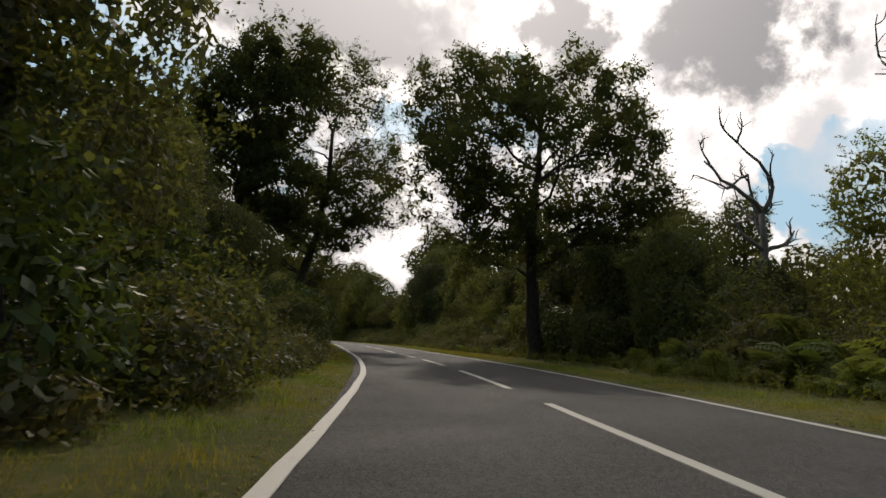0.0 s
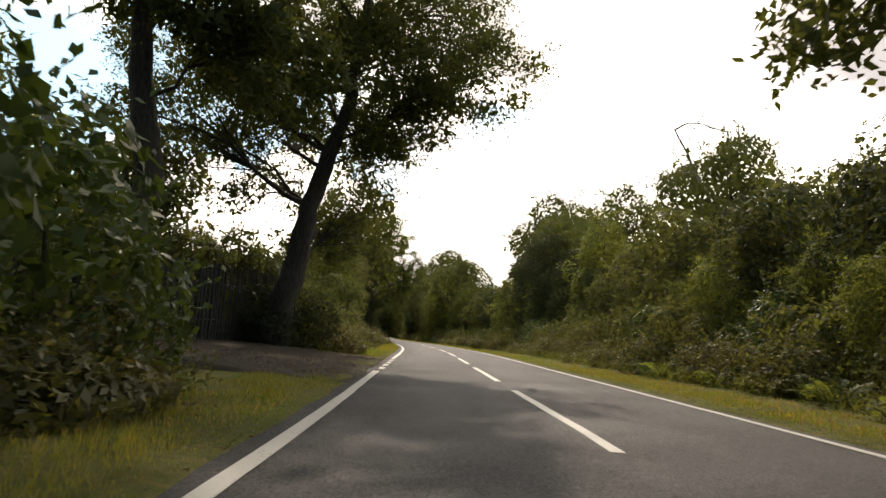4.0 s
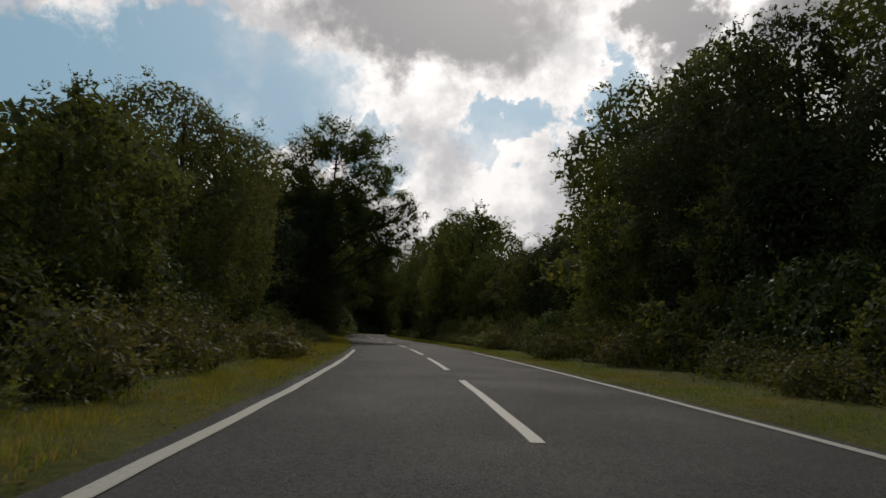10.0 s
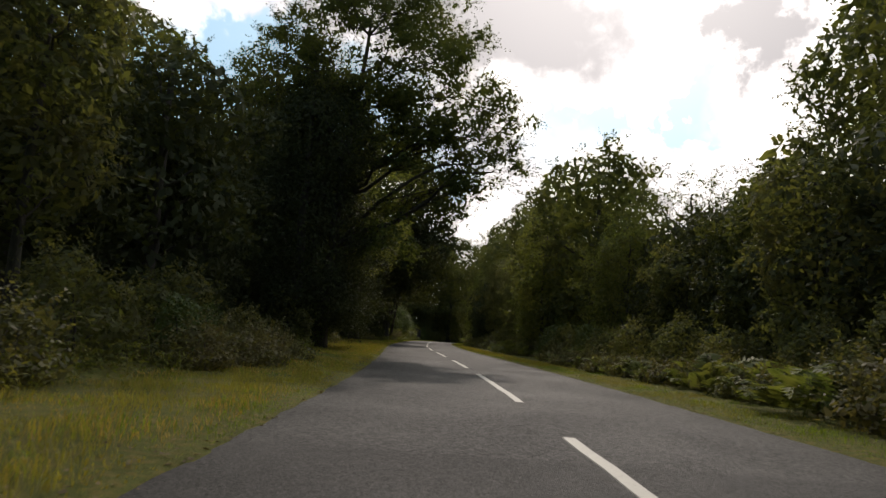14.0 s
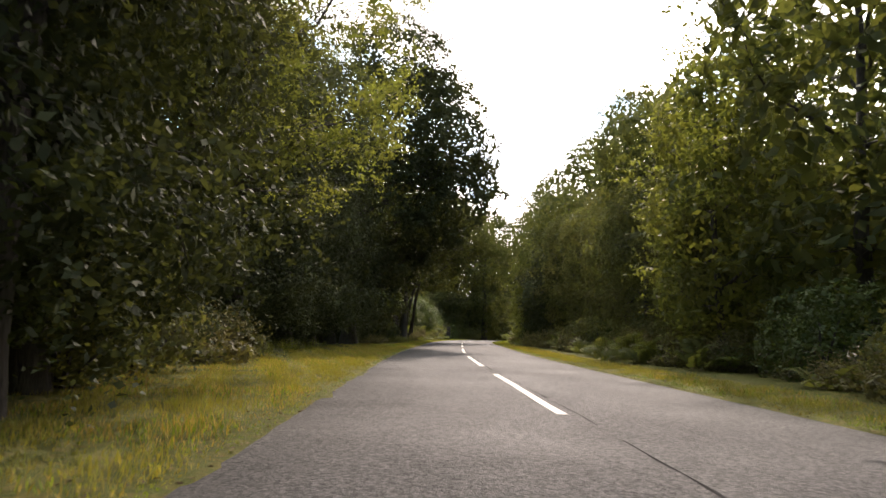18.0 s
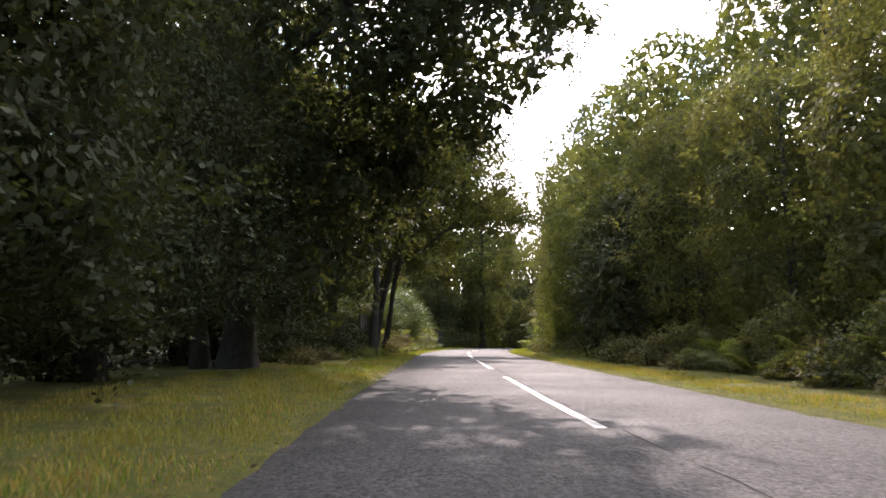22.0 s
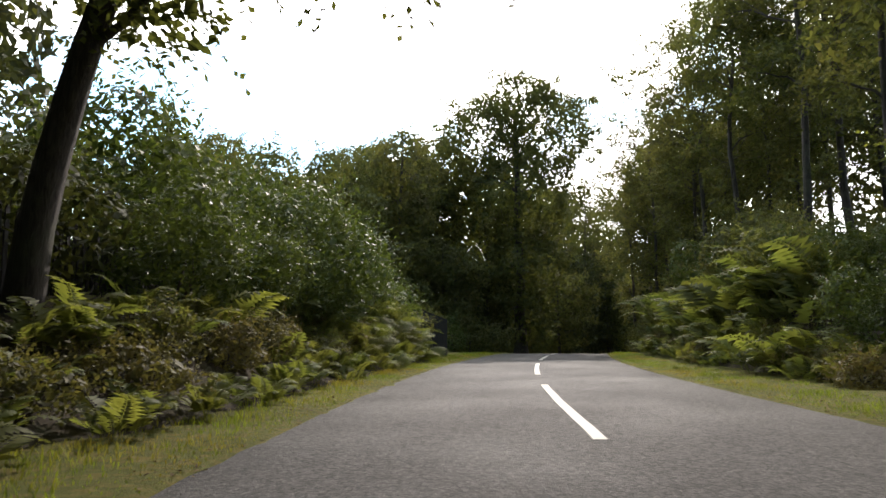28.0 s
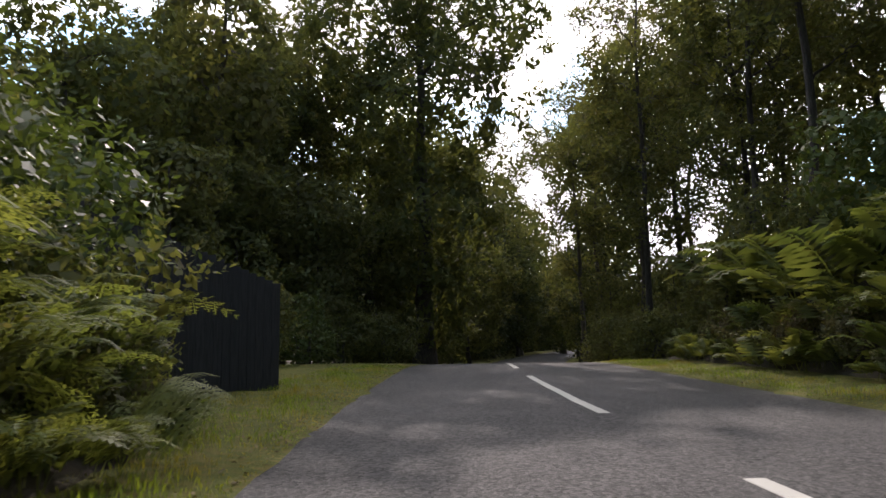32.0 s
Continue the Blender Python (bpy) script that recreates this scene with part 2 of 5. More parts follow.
def asphalt_material(name, chips, light):
    m, t, bsdf = material(name)
    p = position(t)
    grain = noise_out(t, p, 120.0, 4.0, 0.8)
    stone = node(t, "ShaderNodeTexVoronoi", in_Scale=chips)
    t.links.new(p, stone.inputs["Vector"])
    mottle = noise_out(t, p, 7.0, 6.0, 0.75)
    broad = noise_out(t, p, 0.45, 5.0, 0.6)
    streak_map = node(t, "ShaderNodeMapping", in_Scale=(1.3, 0.06, 1.0), in_Rotation=(0, 0, radians(-13)))
    t.links.new(p, streak_map.inputs[0])
    streak = noise_out(t, streak_map.outputs[0], 1.6, 4.0, 0.6)
    col = mix_col(t, ramp(t, grain, 0.34, 0.66), (0.008, 0.008, 0.0075), (0.060, 0.058, 0.052))
    col = mix_col(t, math_node(t, "MULTIPLY", ramp(t, broad, 0.35, 0.7), 0.3), col, (0.062, 0.058, 0.055))
    col = mix_col(t, math_node(t, "MULTIPLY", ramp(t, streak, 0.45, 0.7), 0.3), col, (0.034, 0.033, 0.033))
    col = mix_col(t, math_node(t, "MULTIPLY", ramp(t, mottle, 0.52, 0.72), 0.45), col, (0.018, 0.018, 0.018))
    col = mix_col(t, math_node(t, "MULTIPLY", ramp(t, stone.outputs["Distance"], 0.5, 0.12), 0.6), col, (0.118, 0.115, 0.100))
    cell = node(t, "ShaderNodeTexVoronoi", in_Scale=chips * 0.8)
    t.links.new(p, cell.inputs["Vector"])
    tone = node(t, "ShaderNodeMapRange", in_1=0.1, in_2=0.9, in_3=0.3 * light, in_4=1.66 * light)
    pick = t.nodes.new("ShaderNodeSeparateColor")
    t.links.new(cell.outputs["Color"], pick.inputs[0])
    t.links.new(pick.outputs[0], tone.inputs[0])
    col = mix_col(t, 1.0, col, tone.outputs[0], "MULTIPLY")
    t.links.new(col, bsdf.inputs["Base Color"])
    rough = node(t, "ShaderNodeMapRange", in_1=0.3, in_2=0.7, in_3=0.66, in_4=0.85)
    t.links.new(broad, rough.inputs[0])
    t.links.new(rough.outputs[0], bsdf.inputs["Roughness"])
    bsdf.inputs["Specular IOR Level"].default_value = 0.3
    h = math_node(t, "ADD", math_node(t, "MULTIPLY", stone.outputs["Distance"], -0.9), math_node(t, "ADD", grain, mottle))
    bump(t, bsdf, h, 0.9, 0.010)
    return m


ASPHALT = asphalt_material("asphalt", 85.0, 0.88)
ASPHALT_CHIP = asphalt_material("chipped_asphalt", 46.0, 1.0)


def paint_material():
    m, t, bsdf = material("road_paint")
    p = position(t)
    n = noise_out(t, p, 26.0, 6.0, 0.7)
    b = noise_out(t, p, 1.7, 4.0)
    wear = ramp(t, math_node(t, "ADD", n, math_node(t, "MULTIPLY", b, 0.5)), 0.80, 1.0)
    col = mix_col(t, wear, (0.34, 0.328, 0.28), (0.12, 0.115, 0.11))
    col = mix_col(t, math_node(t, "MULTIPLY", ramp(t, b, 0.4, 0.75), 0.35), col, (0.40, 0.38, 0.34))
    t.links.new(col, bsdf.inputs["Base Color"])
    bsdf.inputs["Roughness"].default_value = 0.6
    bump(t, bsdf, n, 0.3, 0.004)
    return m


PAINT = paint_material()
BITUMEN, t_, b_ = material("bitumen")
t_.links.new(mix_col(t_, noise_out(t_, position(t_), 30.0), (0.010, 0.010, 0.010), (0.035, 0.034, 0.033)), b_.inputs["Base Color"])
b_.inputs["Roughness"].default_value = 0.95
b_.inputs["Specular IOR Level"].default_value = 0.05
LITTER = leaf_material("fallen_leaves", (0.045, 0.030, 0.016), (0.20, 0.15, 0.075), (0.10, 0.085, 0.06), 0.8, 0.1, 0.05)


def soil_material(name, c1, c2, c3, scale=1.0):
    m, t, bsdf = material(name)
    p = position(t)
    fine = noise_out(t, p, 42.0 * scale, 6.0, 0.7)
    mid = noise_out(t, p, 3.2 * scale, 5.0, 0.6)
    big = noise_out(t, p, 0.35, 4.0)
    col = mix_col(t, ramp(t, fine, 0.3, 0.7), c1, c2)
    col = mix_col(t, math_node(t, "MULTIPLY", ramp(t, mid, 0.42, 0.66), 0.7), col, c3)
    col = mix_col(t, math_node(t, "MULTIPLY", ramp(t, big, 0.4, 0.65), 0.35), col, c1)
    t.links.new(col, bsdf.inputs["Base Color"])
    bsdf.inputs["Roughness"].default_value = 0.95
    bsdf.inputs["Specular IOR Level"].default_value = 0.15
    bump(t, bsdf, math_node(t, "ADD", fine, mid), 0.8, 0.05)
    return m


GROUND = soil_material("woodland_floor", (0.030, 0.026, 0.018), (0.075, 0.060, 0.040), (0.040, 0.045, 0.018))
VERGE = soil_material("verge_turf", (0.040, 0.050, 0.010), (0.15, 0.160, 0.036), (0.19, 0.145, 0.045), 2.2)
DIRT = soil_material("packed_dirt", (0.024, 0.019, 0.014), (0.095, 0.076, 0.058), (0.040, 0.036, 0.022), 0.8)


def wood_material(name, c1, c2):
    m, t, bsdf = material(name)
    p = position(t)
    mp = node(t, "ShaderNodeMapping", in_Scale=(14.0, 14.0, 1.2))
    t.links.new(p, mp.inputs[0])
    n = noise_out(t, mp.outputs[0], 2.2, 7.0, 0.6)
    rnd = t.nodes.new("ShaderNodeObjectInfo").outputs["Random"]
    col = mix_col(t, ramp(t, n, 0.3, 0.7), c1, c2)
    col = mix_col(t, math_node(t, "MULTIPLY", rnd, 0.4), col, c1)
    t.links.new(col, bsdf.inputs["Base Color"])
    bsdf.inputs["Roughness"].default_value = 0.8
    bump(t, bsdf, n, 0.5, 0.01)
    return m


FENCE_WOOD = wood_material("weathered_paling", (0.055, 0.048, 0.040), (0.15, 0.13, 0.11))
FENCE_BLACK = wood_material("black_stained_board", (0.012, 0.012, 0.013), (0.030, 0.029, 0.030))

# ---------------------------------------------------------------- the road's line
ROAD_X = [(-75, 0.9), (-55, 1.5), (-40, 1.82), (-30, 1.87), (-20, 1.85), (-10, 1.5), (0, 0.82), (10, -0.23), (20, -1.53), (30, -2.86), (40, -4.18),
          (50, -5.64), (60, -7.36), (70, -9.30), (80, -11.45), (90, -13.84), (100, -16.48), (110, -19.27), (120, -22.05), (130, -24.64),
          (140, -26.99), (150, -29.25), (160, -31.51), (170, -33.57), (180, -35.12), (190, -36.12), (200, -36.58), (210, -36.62), (220, -36.2),
          (230, -35.3), (240, -33.9), (260, -29.5), (290, -19.0), (330, 0.0), (420, 50.0)]
_RY = np.array([p[0] for p in ROAD_X], float)
_RX = np.array([p[1] for p in ROAD_X], float)
_RD = np.gradient(_RX, _RY)


def road_x(y):
    i = int(np.clip(np.searchsorted(_RY, y) - 1, 0, len(_RY) - 2))
    h = _RY[i + 1] - _RY[i]
    s = (y - _RY[i]) / h
    a0, a1, m0, m1 = _RX[i], _RX[i + 1], _RD[i] * h, _RD[i + 1] * h
    x = (2 * s**3 - 3 * s**2 + 1) * a0 + (s**3 - 2 * s**2 + s) * m0 + (-2 * s**3 + 3 * s**2) * a1 + (s**3 - s**2) * m1
    return x


def crest(y):
    """The road falls away behind a crest after the last bend."""
    return -0.0028 * float(np.clip(y - 202.5, 0.0, 14.0)) ** 2 - 0.0784 * float(np.clip(y - 216.5, 0.0, 12.0))


def at(y, o, z=0.0):
    """The point o metres to the right of the road's centre at the station y."""
    z += crest(y)
    d = (road_x(y + 0.5) - road_x(y - 0.5))
    k = 1 / math.hypot(1, d)
    return Vector((road_x(y) + o * k, y - o * d * k, z))


def bank_z(y, o):
    """Height of the earth banks: one on each side near the last bend."""
    def hump(a0, a1, b0, b1):
        return max(0.0, min(1.0, (y - a0) / (a1 - a0))) * max(0.0, min(1.0, (b1 - y) / (b1 - b0)))
    if o < 0:
        return 1.7 * hump(166, 172, 187.5, 191) * max(0.0, min(1.0, (-o - 4.4) / 2.7))
    return 2.5 * hump(174, 182, 203, 212) * max(0.0, min(1.0, (o - 5.6) / 2.6))


# ---------------------------------------------------------------- mesh helpers
def mesh_ob(name, verts, faces, mat, parent=None, label="", smooth=False):
    me = bpy.data.meshes.new(name)
    me.from_pydata([tuple(v) for v in verts], [], faces)
    me.materials.append(mat)
    if smooth:
        me.polygons.foreach_set("use_smooth", np.ones(len(me.polygons), bool))
    ob = new(name, me)
    if parent is not None:
        ob.parent = parent
    if label:
        tagged(ob, label)
    return ob


def quads_ob(name, verts, mat, parent=None, label=""):
    """One mesh of loose quads; verts is an array (n, 4, 3)."""
    v = np.ascontiguousarray(verts, dtype=np.float32)
    n = v.shape[0]
    me = bpy.data.meshes.new(name)
    me.vertices.add(4 * n)
    me.vertices.foreach_set("co", v.ravel())
    me.loops.add(4 * n)
    me.loops.foreach_set("vertex_index", np.arange(4 * n, dtype=np.int32))
    me.polygons.add(n)
    me.polygons.foreach_set("loop_start", np.arange(0, 4 * n, 4, dtype=np.int32))
    me.update(calc_edges=True)
    me.materials.append(mat)
    ob = new(name, me)
    if parent is not None:
        ob.parent = parent
    if label:
        tagged(ob, label)
    return ob


def unit(v):
    return v / np.maximum(np.linalg.norm(v, axis=-1, keepdims=True), 1e-9)


def leaves(base, axis, length, width, g, flat=0.45):
    """Folded leaf quads at base (n,3) that point along axis (n,3)."""
    n = len(base)
    ax = unit(axis)
    up = unit(np.array([0, 0, 1.0]) * flat + g.normal(size=(n, 3)) * 0.55)
    side = unit(np.cross(ax, up))
    nor = np.cross(side, ax)
    ln = length * g.uniform(0.65, 1.25, (n, 1))
    wd = width * g.uniform(0.75, 1.2, (n, 1))
    q = np.empty((n, 4, 3))
    q[:, 0] = base
    q[:, 1] = base + ax * ln * g.uniform(0.3, 0.65, (n, 1)) - side * wd * 0.5 + nor * wd * 0.16
    q[:, 2] = base + ax * ln
    q[:, 3] = base + ax * ln * g.uniform(0.3, 0.65, (n, 1)) + side * wd * 0.5 + nor * wd * 0.16
    return q


def sprigs(base, direction, length, count, leaf_len, leaf_wid, g, droop=0.2, spread=0.9):
    """Leafy twigs: count leaves along each of the twigs that start at base (s,3)."""
    s = len(base)
    d = unit(direction)
    k = np.tile((np.arange(count) + 0.5) / count, (s, 1)) + g.normal(size=(s, count)) * 0.04
    ln = length * g.uniform(0.6, 1.3, (s, 1))
    pos = base[:, None, :] + d[:, None, :] * (k * ln)[..., None]
    pos[..., 2] -= droop * (k * ln) ** 2
    sidev = unit(np.cross(d, np.array([0.13, 0.21, 1.0])))
    alt = np.where(np.arange(count) % 2 == 0, 1.0, -1.0)
    ax = d[:, None, :] * 0.55 + sidev[:, None, :] * (alt * spread)[None, :, None] + g.normal(size=(s, count, 3)) * 0.35
    return leaves(pos.reshape(-1, 3), ax.reshape(-1, 3), leaf_len, leaf_wid, g)


class Tubes:
    """Collects tapered tubes into one mesh."""

    def __init__(self):
        self.v, self.f = [], []

    def add(self, pts, radii, sides=6, lump=0.0, g=None):
        pts = np.asarray(pts, float)
        n = len(pts)
        tang = unit(np.gradient(pts, axis=0))
        ref = np.array([0.31, 0.17, 0.93]) if abs(tang[0][2]) < 0.9 else np.array([1.0, 0.05, 0.1])
        u = unit(np.cross(tang, ref))
        w = np.cross(tang, u)
        ang = np.linspace(0, 2 * np.pi, sides, endpoint=False)
        b = len(self.v)
        for i in range(n):
            r = radii[i]
            for a_ in ang:
                rr = r * (1 + (lump * math.sin(3 * a_ + i * 0.9) if lump else 0.0))
                self.v.append(pts[i] + u[i] * rr * math.cos(a_) + w[i] * rr * math.sin(a_))
        for i in range(n - 1):
            for j in range(sides):
                j2 = (j + 1) % sides
                self.f.append((b + i * sides + j, b + i * sides + j2, b + (i + 1) * sides + j2, b + (i + 1) * sides + j))
        self.f.append(tuple(b + (n - 1) * sides + j for j in range(sides)))

    def ob(self, name, mat, parent=None, label=""):
        return mesh_ob(name, self.v, self.f, mat, parent, label, smooth=True)


def bend(p0, p1, g, n=6, sag=0.0, wig=0.06, rise=0.25):
    """A crooked way from p0 to p1, rising first."""
    p0, p1 = np.asarray(p0, float), np.asarray(p1, float)
    d = np.linalg.norm(p1 - p0)
    mid = (p0 + p1) / 2 + np.array([0, 0, rise * d * 0.5]) + g.normal(size=3) * wig * d
    t = np.linspace(0, 1, n)[:, None]
    pts = (1 - t) ** 2 * p0 + 2 * t * (1 - t) * mid + t**2 * p1
    pts[1:-1] += g.normal(size=(n - 2, 3)) * wig * d * 0.35
    pts[:, 2] -= sag * d * (t[:, 0] ** 2)
    return pts


# ---------------------------------------------------------------- plants
def inside(shape, count, g, shell=0.55):
    """Points within a union of ellipsoids (x, y, z, rx, ry, rz), most of them near its skin."""
    vol = np.array([s[3] * s[4] * s[5] for s in shape]) ** 0.75
    pick = g.choice(len(shape), count, p=vol / vol.sum())
    s = np.array(shape)[pick]
    d = unit(g.normal(size=(count, 3)))
    r = shell + (1 - shell) * g.uniform(0, 1, (count, 1)) ** 0.6
    return s[:, :3] + d * s[:, 3:6] * r, d


def sprays(pos, nrm, size, g, tilt=0.5):
    """Broad hanging sprays of leaves that lie on a crown's skin, like uneven shingles."""
    n = len(pos)
    nn = unit(nrm + g.normal(size=(n, 3)) * tilt)
    way = np.array([0, 0, -0.5]) + g.normal(size=(n, 3)) * 0.75
    ax = unit(way - nn * (way * nn).sum(1, keepdims=True))
    side = np.cross(nn, ax)
    ln = size * g.uniform(0.7, 1.3, (n, 1))
    wd = ln * g.uniform(0.38, 0.62, (n, 1))
    k1, k2 = g.uniform(-0.25, 0.3, (n, 1)), g.uniform(-0.25, 0.3, (n, 1))
    lift = nn * size * g.uniform(-0.05, 0.35, (n, 1))
    q = np.empty((n, 4, 3))
    q[:, 0] = pos - ax * ln * 0.6
    q[:, 1] = pos + ax * ln * k1 - side * wd * 0.62
    q[:, 2] = pos + ax * ln * 0.62 + lift
    q[:, 3] = pos + ax * ln * k2 + side * wd * 0.62
    return q


def core(shape, size, g, cover=1.9, depth=0.72, low=None):
    """The inner skin of a crown: sprays over each of its ellipsoids, but for the parts inside another."""
    e_ = np.array(shape, float)
    out = []
    for k, s_ in enumerate(e_):
        r = np.maximum(s_[3:6] * depth, 0.12)
        area = 4 * np.pi * (((r[0] * r[1]) ** 1.6 + (r[0] * r[2]) ** 1.6 + (r[1] * r[2]) ** 1.6) / 3) ** 0.625
        n = max(8, int(cover * area / size**2))
        i = np.arange(n) + 0.5
        z = 1 - 2 * i / n
        a_ = i * 2.399963 + g.uniform(0, 6.28)
        d = np.stack([np.sqrt(1 - z * z) * np.cos(a_), np.sqrt(1 - z * z) * np.sin(a_), z], 1)
        d = unit(d + g.normal(size=d.shape) * 0.10)
        p = s_[:3] + d * r * g.uniform(0.88, 1.08, (n, 1))
        keep = np.ones(n, bool)
        for m, o_ in enumerate(e_):
            if m != k:
                keep &= (((p - o_[:3]) / np.maximum(o_[3:6] * depth, 0.12)) ** 2).sum(1) > 0.75
        out.append(sprays(p[keep], unit(d / r)[keep], size, g))
    q = np.concatenate(out)
    if low is not None:
        q[:, :, 2] = np.maximum(q[:, :, 2], low)
    return q


def tree(name, seed, trunk, shape, leaf, leaf_len, targets, per, twig=0.6, count=6, limbs=10, trunk_r=0.35, label="", category="tree",
         bark=None, blob=0.95, droop=0.2, wid=0.58, hang=0.0, fill=1.0, core_len=0.25, heart=0.20, twig_step=2, skin=True):
    """A tree at its own origin. trunk: the points of its stem; shape: the ellipsoids of its crown."""
    g = np.random.default_rng(seed)
    bark = bark or BARK
    root = new(name)
    tagged(root, label, category)
    trunk = np.asarray(trunk, float)
    n = len(trunk)
    fine = np.stack([np.interp(np.linspace(0, n - 1, n * 4), np.arange(n), trunk[:, k]) for k in range(3)], 1)
    fine[1:-1] += g.normal(size=(len(fine) - 2, 3)) * np.array([1, 1, 0]) * trunk_r * 0.10
    f = np.linspace(0, 1, len(fine))
    rad = trunk_r * (1 - 0.75 * f) * (1 + 0.45 * np.exp(-f * 20))
    wood = Tubes()
    wood.add(fine, rad, 9, 0.06)
    tips, dirs = inside(shape, targets, g)
    centres = tips[g.choice(targets, limbs, replace=False)]
    for _ in range(3):
        own = np.argmin(((tips[:, None] - centres[None]) ** 2).sum(-1), 1)
        centres = np.array([tips[own == k].mean(0) if (own == k).any() else centres[k] for k in range(limbs)])
    top = len(fine)
    along = []
    for k in range(limbs):
        mine = tips[own == k]
        if not len(mine):
            continue
        c = centres[k]
        dh = np.hypot(fine[:, 0] - c[0], fine[:, 1] - c[1])
        want = c[2] - dh * 0.55
        i = int(np.clip(np.argmin(np.abs(fine[:, 2] - want)), int(top * 0.28), top - 1))
        end = fine[i] * 0.10 + c * 0.90
        r0 = max(min(rad[i] * 0.62, 0.03 + 0.013 * np.linalg.norm(end - fine[i])), 0.03)
        limb = bend(fine[i], end, g, 6, wig=0.09)
        lr = np.linspace(r0, r0 * 0.3, 6)
        wood.add(limb, lr, 5)
        for tip in mine[::twig_step]:
            j = int(g.integers(2, 6))
            tw = bend(limb[j], tip, g, 3, wig=0.10, rise=0.12)
            wood.add(tw, np.linspace(max(lr[j] * 0.5, 0.016), 0.008, 3), 3)
            along += [tw[0] * (1 - u) + tw[2] * u for u in g.uniform(0.3, 0.95, 3)]
    wood.ob("trunk", bark, root)
    # leafy clumps round the twig ends: small leaves outside, a few broad ones that close the middle
    m = targets * per
    idx = np.repeat(np.arange(targets), per)
    big = blob * g.uniform(0.75, 1.3, (targets, 1))
    squash = np.array([1.0, 1.0, 0.72])
    ray = unit(g.normal(size=(m, 3)) + dirs[idx] * 0.5)
    start = tips[idx] + ray * squash * big[idx] * g.uniform(0.35, 0.85, (m, 1))
    q = [sprigs(start, unit(ray + np.array([0, 0, 0.1 - hang])), twig, count, leaf_len, leaf_len * wid, g, droop)]
    if fill:
        inner = max(6, int((22 if skin else 46) * fill))
        idx = np.repeat(np.arange(targets), inner)
        ray = unit(g.normal(size=(len(idx), 3)) + dirs[idx] * 0.3)
        q.append(sprays(tips[idx] + ray * squash * big[idx] * g.uniform(0.35, 0.62, (len(idx), 1)), ray, heart, g, 0.7))
    if not skin:
        twigs = np.array(along)
        twigs = twigs + g.normal(size=twigs.shape) * 0.12
        q.append(sprigs(twigs, g.normal(size=twigs.shape) + np.array([0, 0, 0.3]), twig * 0.8, 7, leaf_len, leaf_len * wid, g, droop))
        q.append(sprays(np.repeat(twigs, 3, 0) + g.normal(size=(len(twigs) * 3, 3)) * 0.2, g.normal(size=(len(twigs) * 3, 3)), heart, g))
    if skin:
        q.append(core(shape, core_len, g, 1.7))
    quads_ob("crown", np.concatenate(q), leaf, root)
    return root


def shrub(name, seed, rx, ry, h, leaf, leaf_len, n_sprigs, label, category="shrub", count=6, twig=0.4, lumps=9, wid=0.55, droop=0.35, spikes=0, shoot=1.3):
    """A bush from the ground up: stems, and leafy twigs over a lumpy body."""
    g = np.random.default_rng(seed)
    root = new(name)
    tagged(root, label, category)
    ls = []
    for k in range(lumps):
        a_ = g.uniform(0, 2 * np.pi)
        r = g.uniform(0.1, 0.62)
        z = g.uniform(0.3, 0.72) * h * (1 - 0.35 * r)
        s = g.uniform(0.3, 0.48)
        ls.append((rx * r * math.cos(a_), ry * r * math.sin(a_), z, rx * s, ry * s, min(h * s * 0.75, h - z)))
    ls.append((0, 0, h * 0.28, rx * 0.75, ry * 0.75, h * 0.30))
    base, d = inside(ls, n_sprigs, g, 0.72)
    base[:, 2] = np.maximum(base[:, 2], 0.05)
    dirs = unit(d + np.array([0, 0, 0.35]) + g.normal(size=d.shape) * 0.35)
    q = [sprigs(base, dirs, twig, count, leaf_len, leaf_len * wid, g, droop)]
    if spikes:
        b2, d2 = inside(ls, spikes, g, 0.9)
        d2 = unit(d2 * 0.4 + np.array([0, 0, 1.0]))
        q.append(sprigs(b2, d2, twig * shoot, int((count + 2) * shoot / 1.3), leaf_len, leaf_len * wid, g, 0.1))
    q.append(core(ls, 0.14 if h < 2 else 0.15, g, 1.3, 0.76, 0.02))
    wood = Tubes()
    for k in range(5):
        p = ls[k % len(ls)]
        wood.add(bend((g.normal() * 0.15, g.normal() * 0.15, 0), (p[0], p[1], p[2]), g, 5), np.linspace(0.03 + 0.008 * h, 0.01, 5), 4)
    wood.ob("woody_base", BARK, root)
    quads_ob("foliage", np.concatenate(q), leaf, root)
    return root


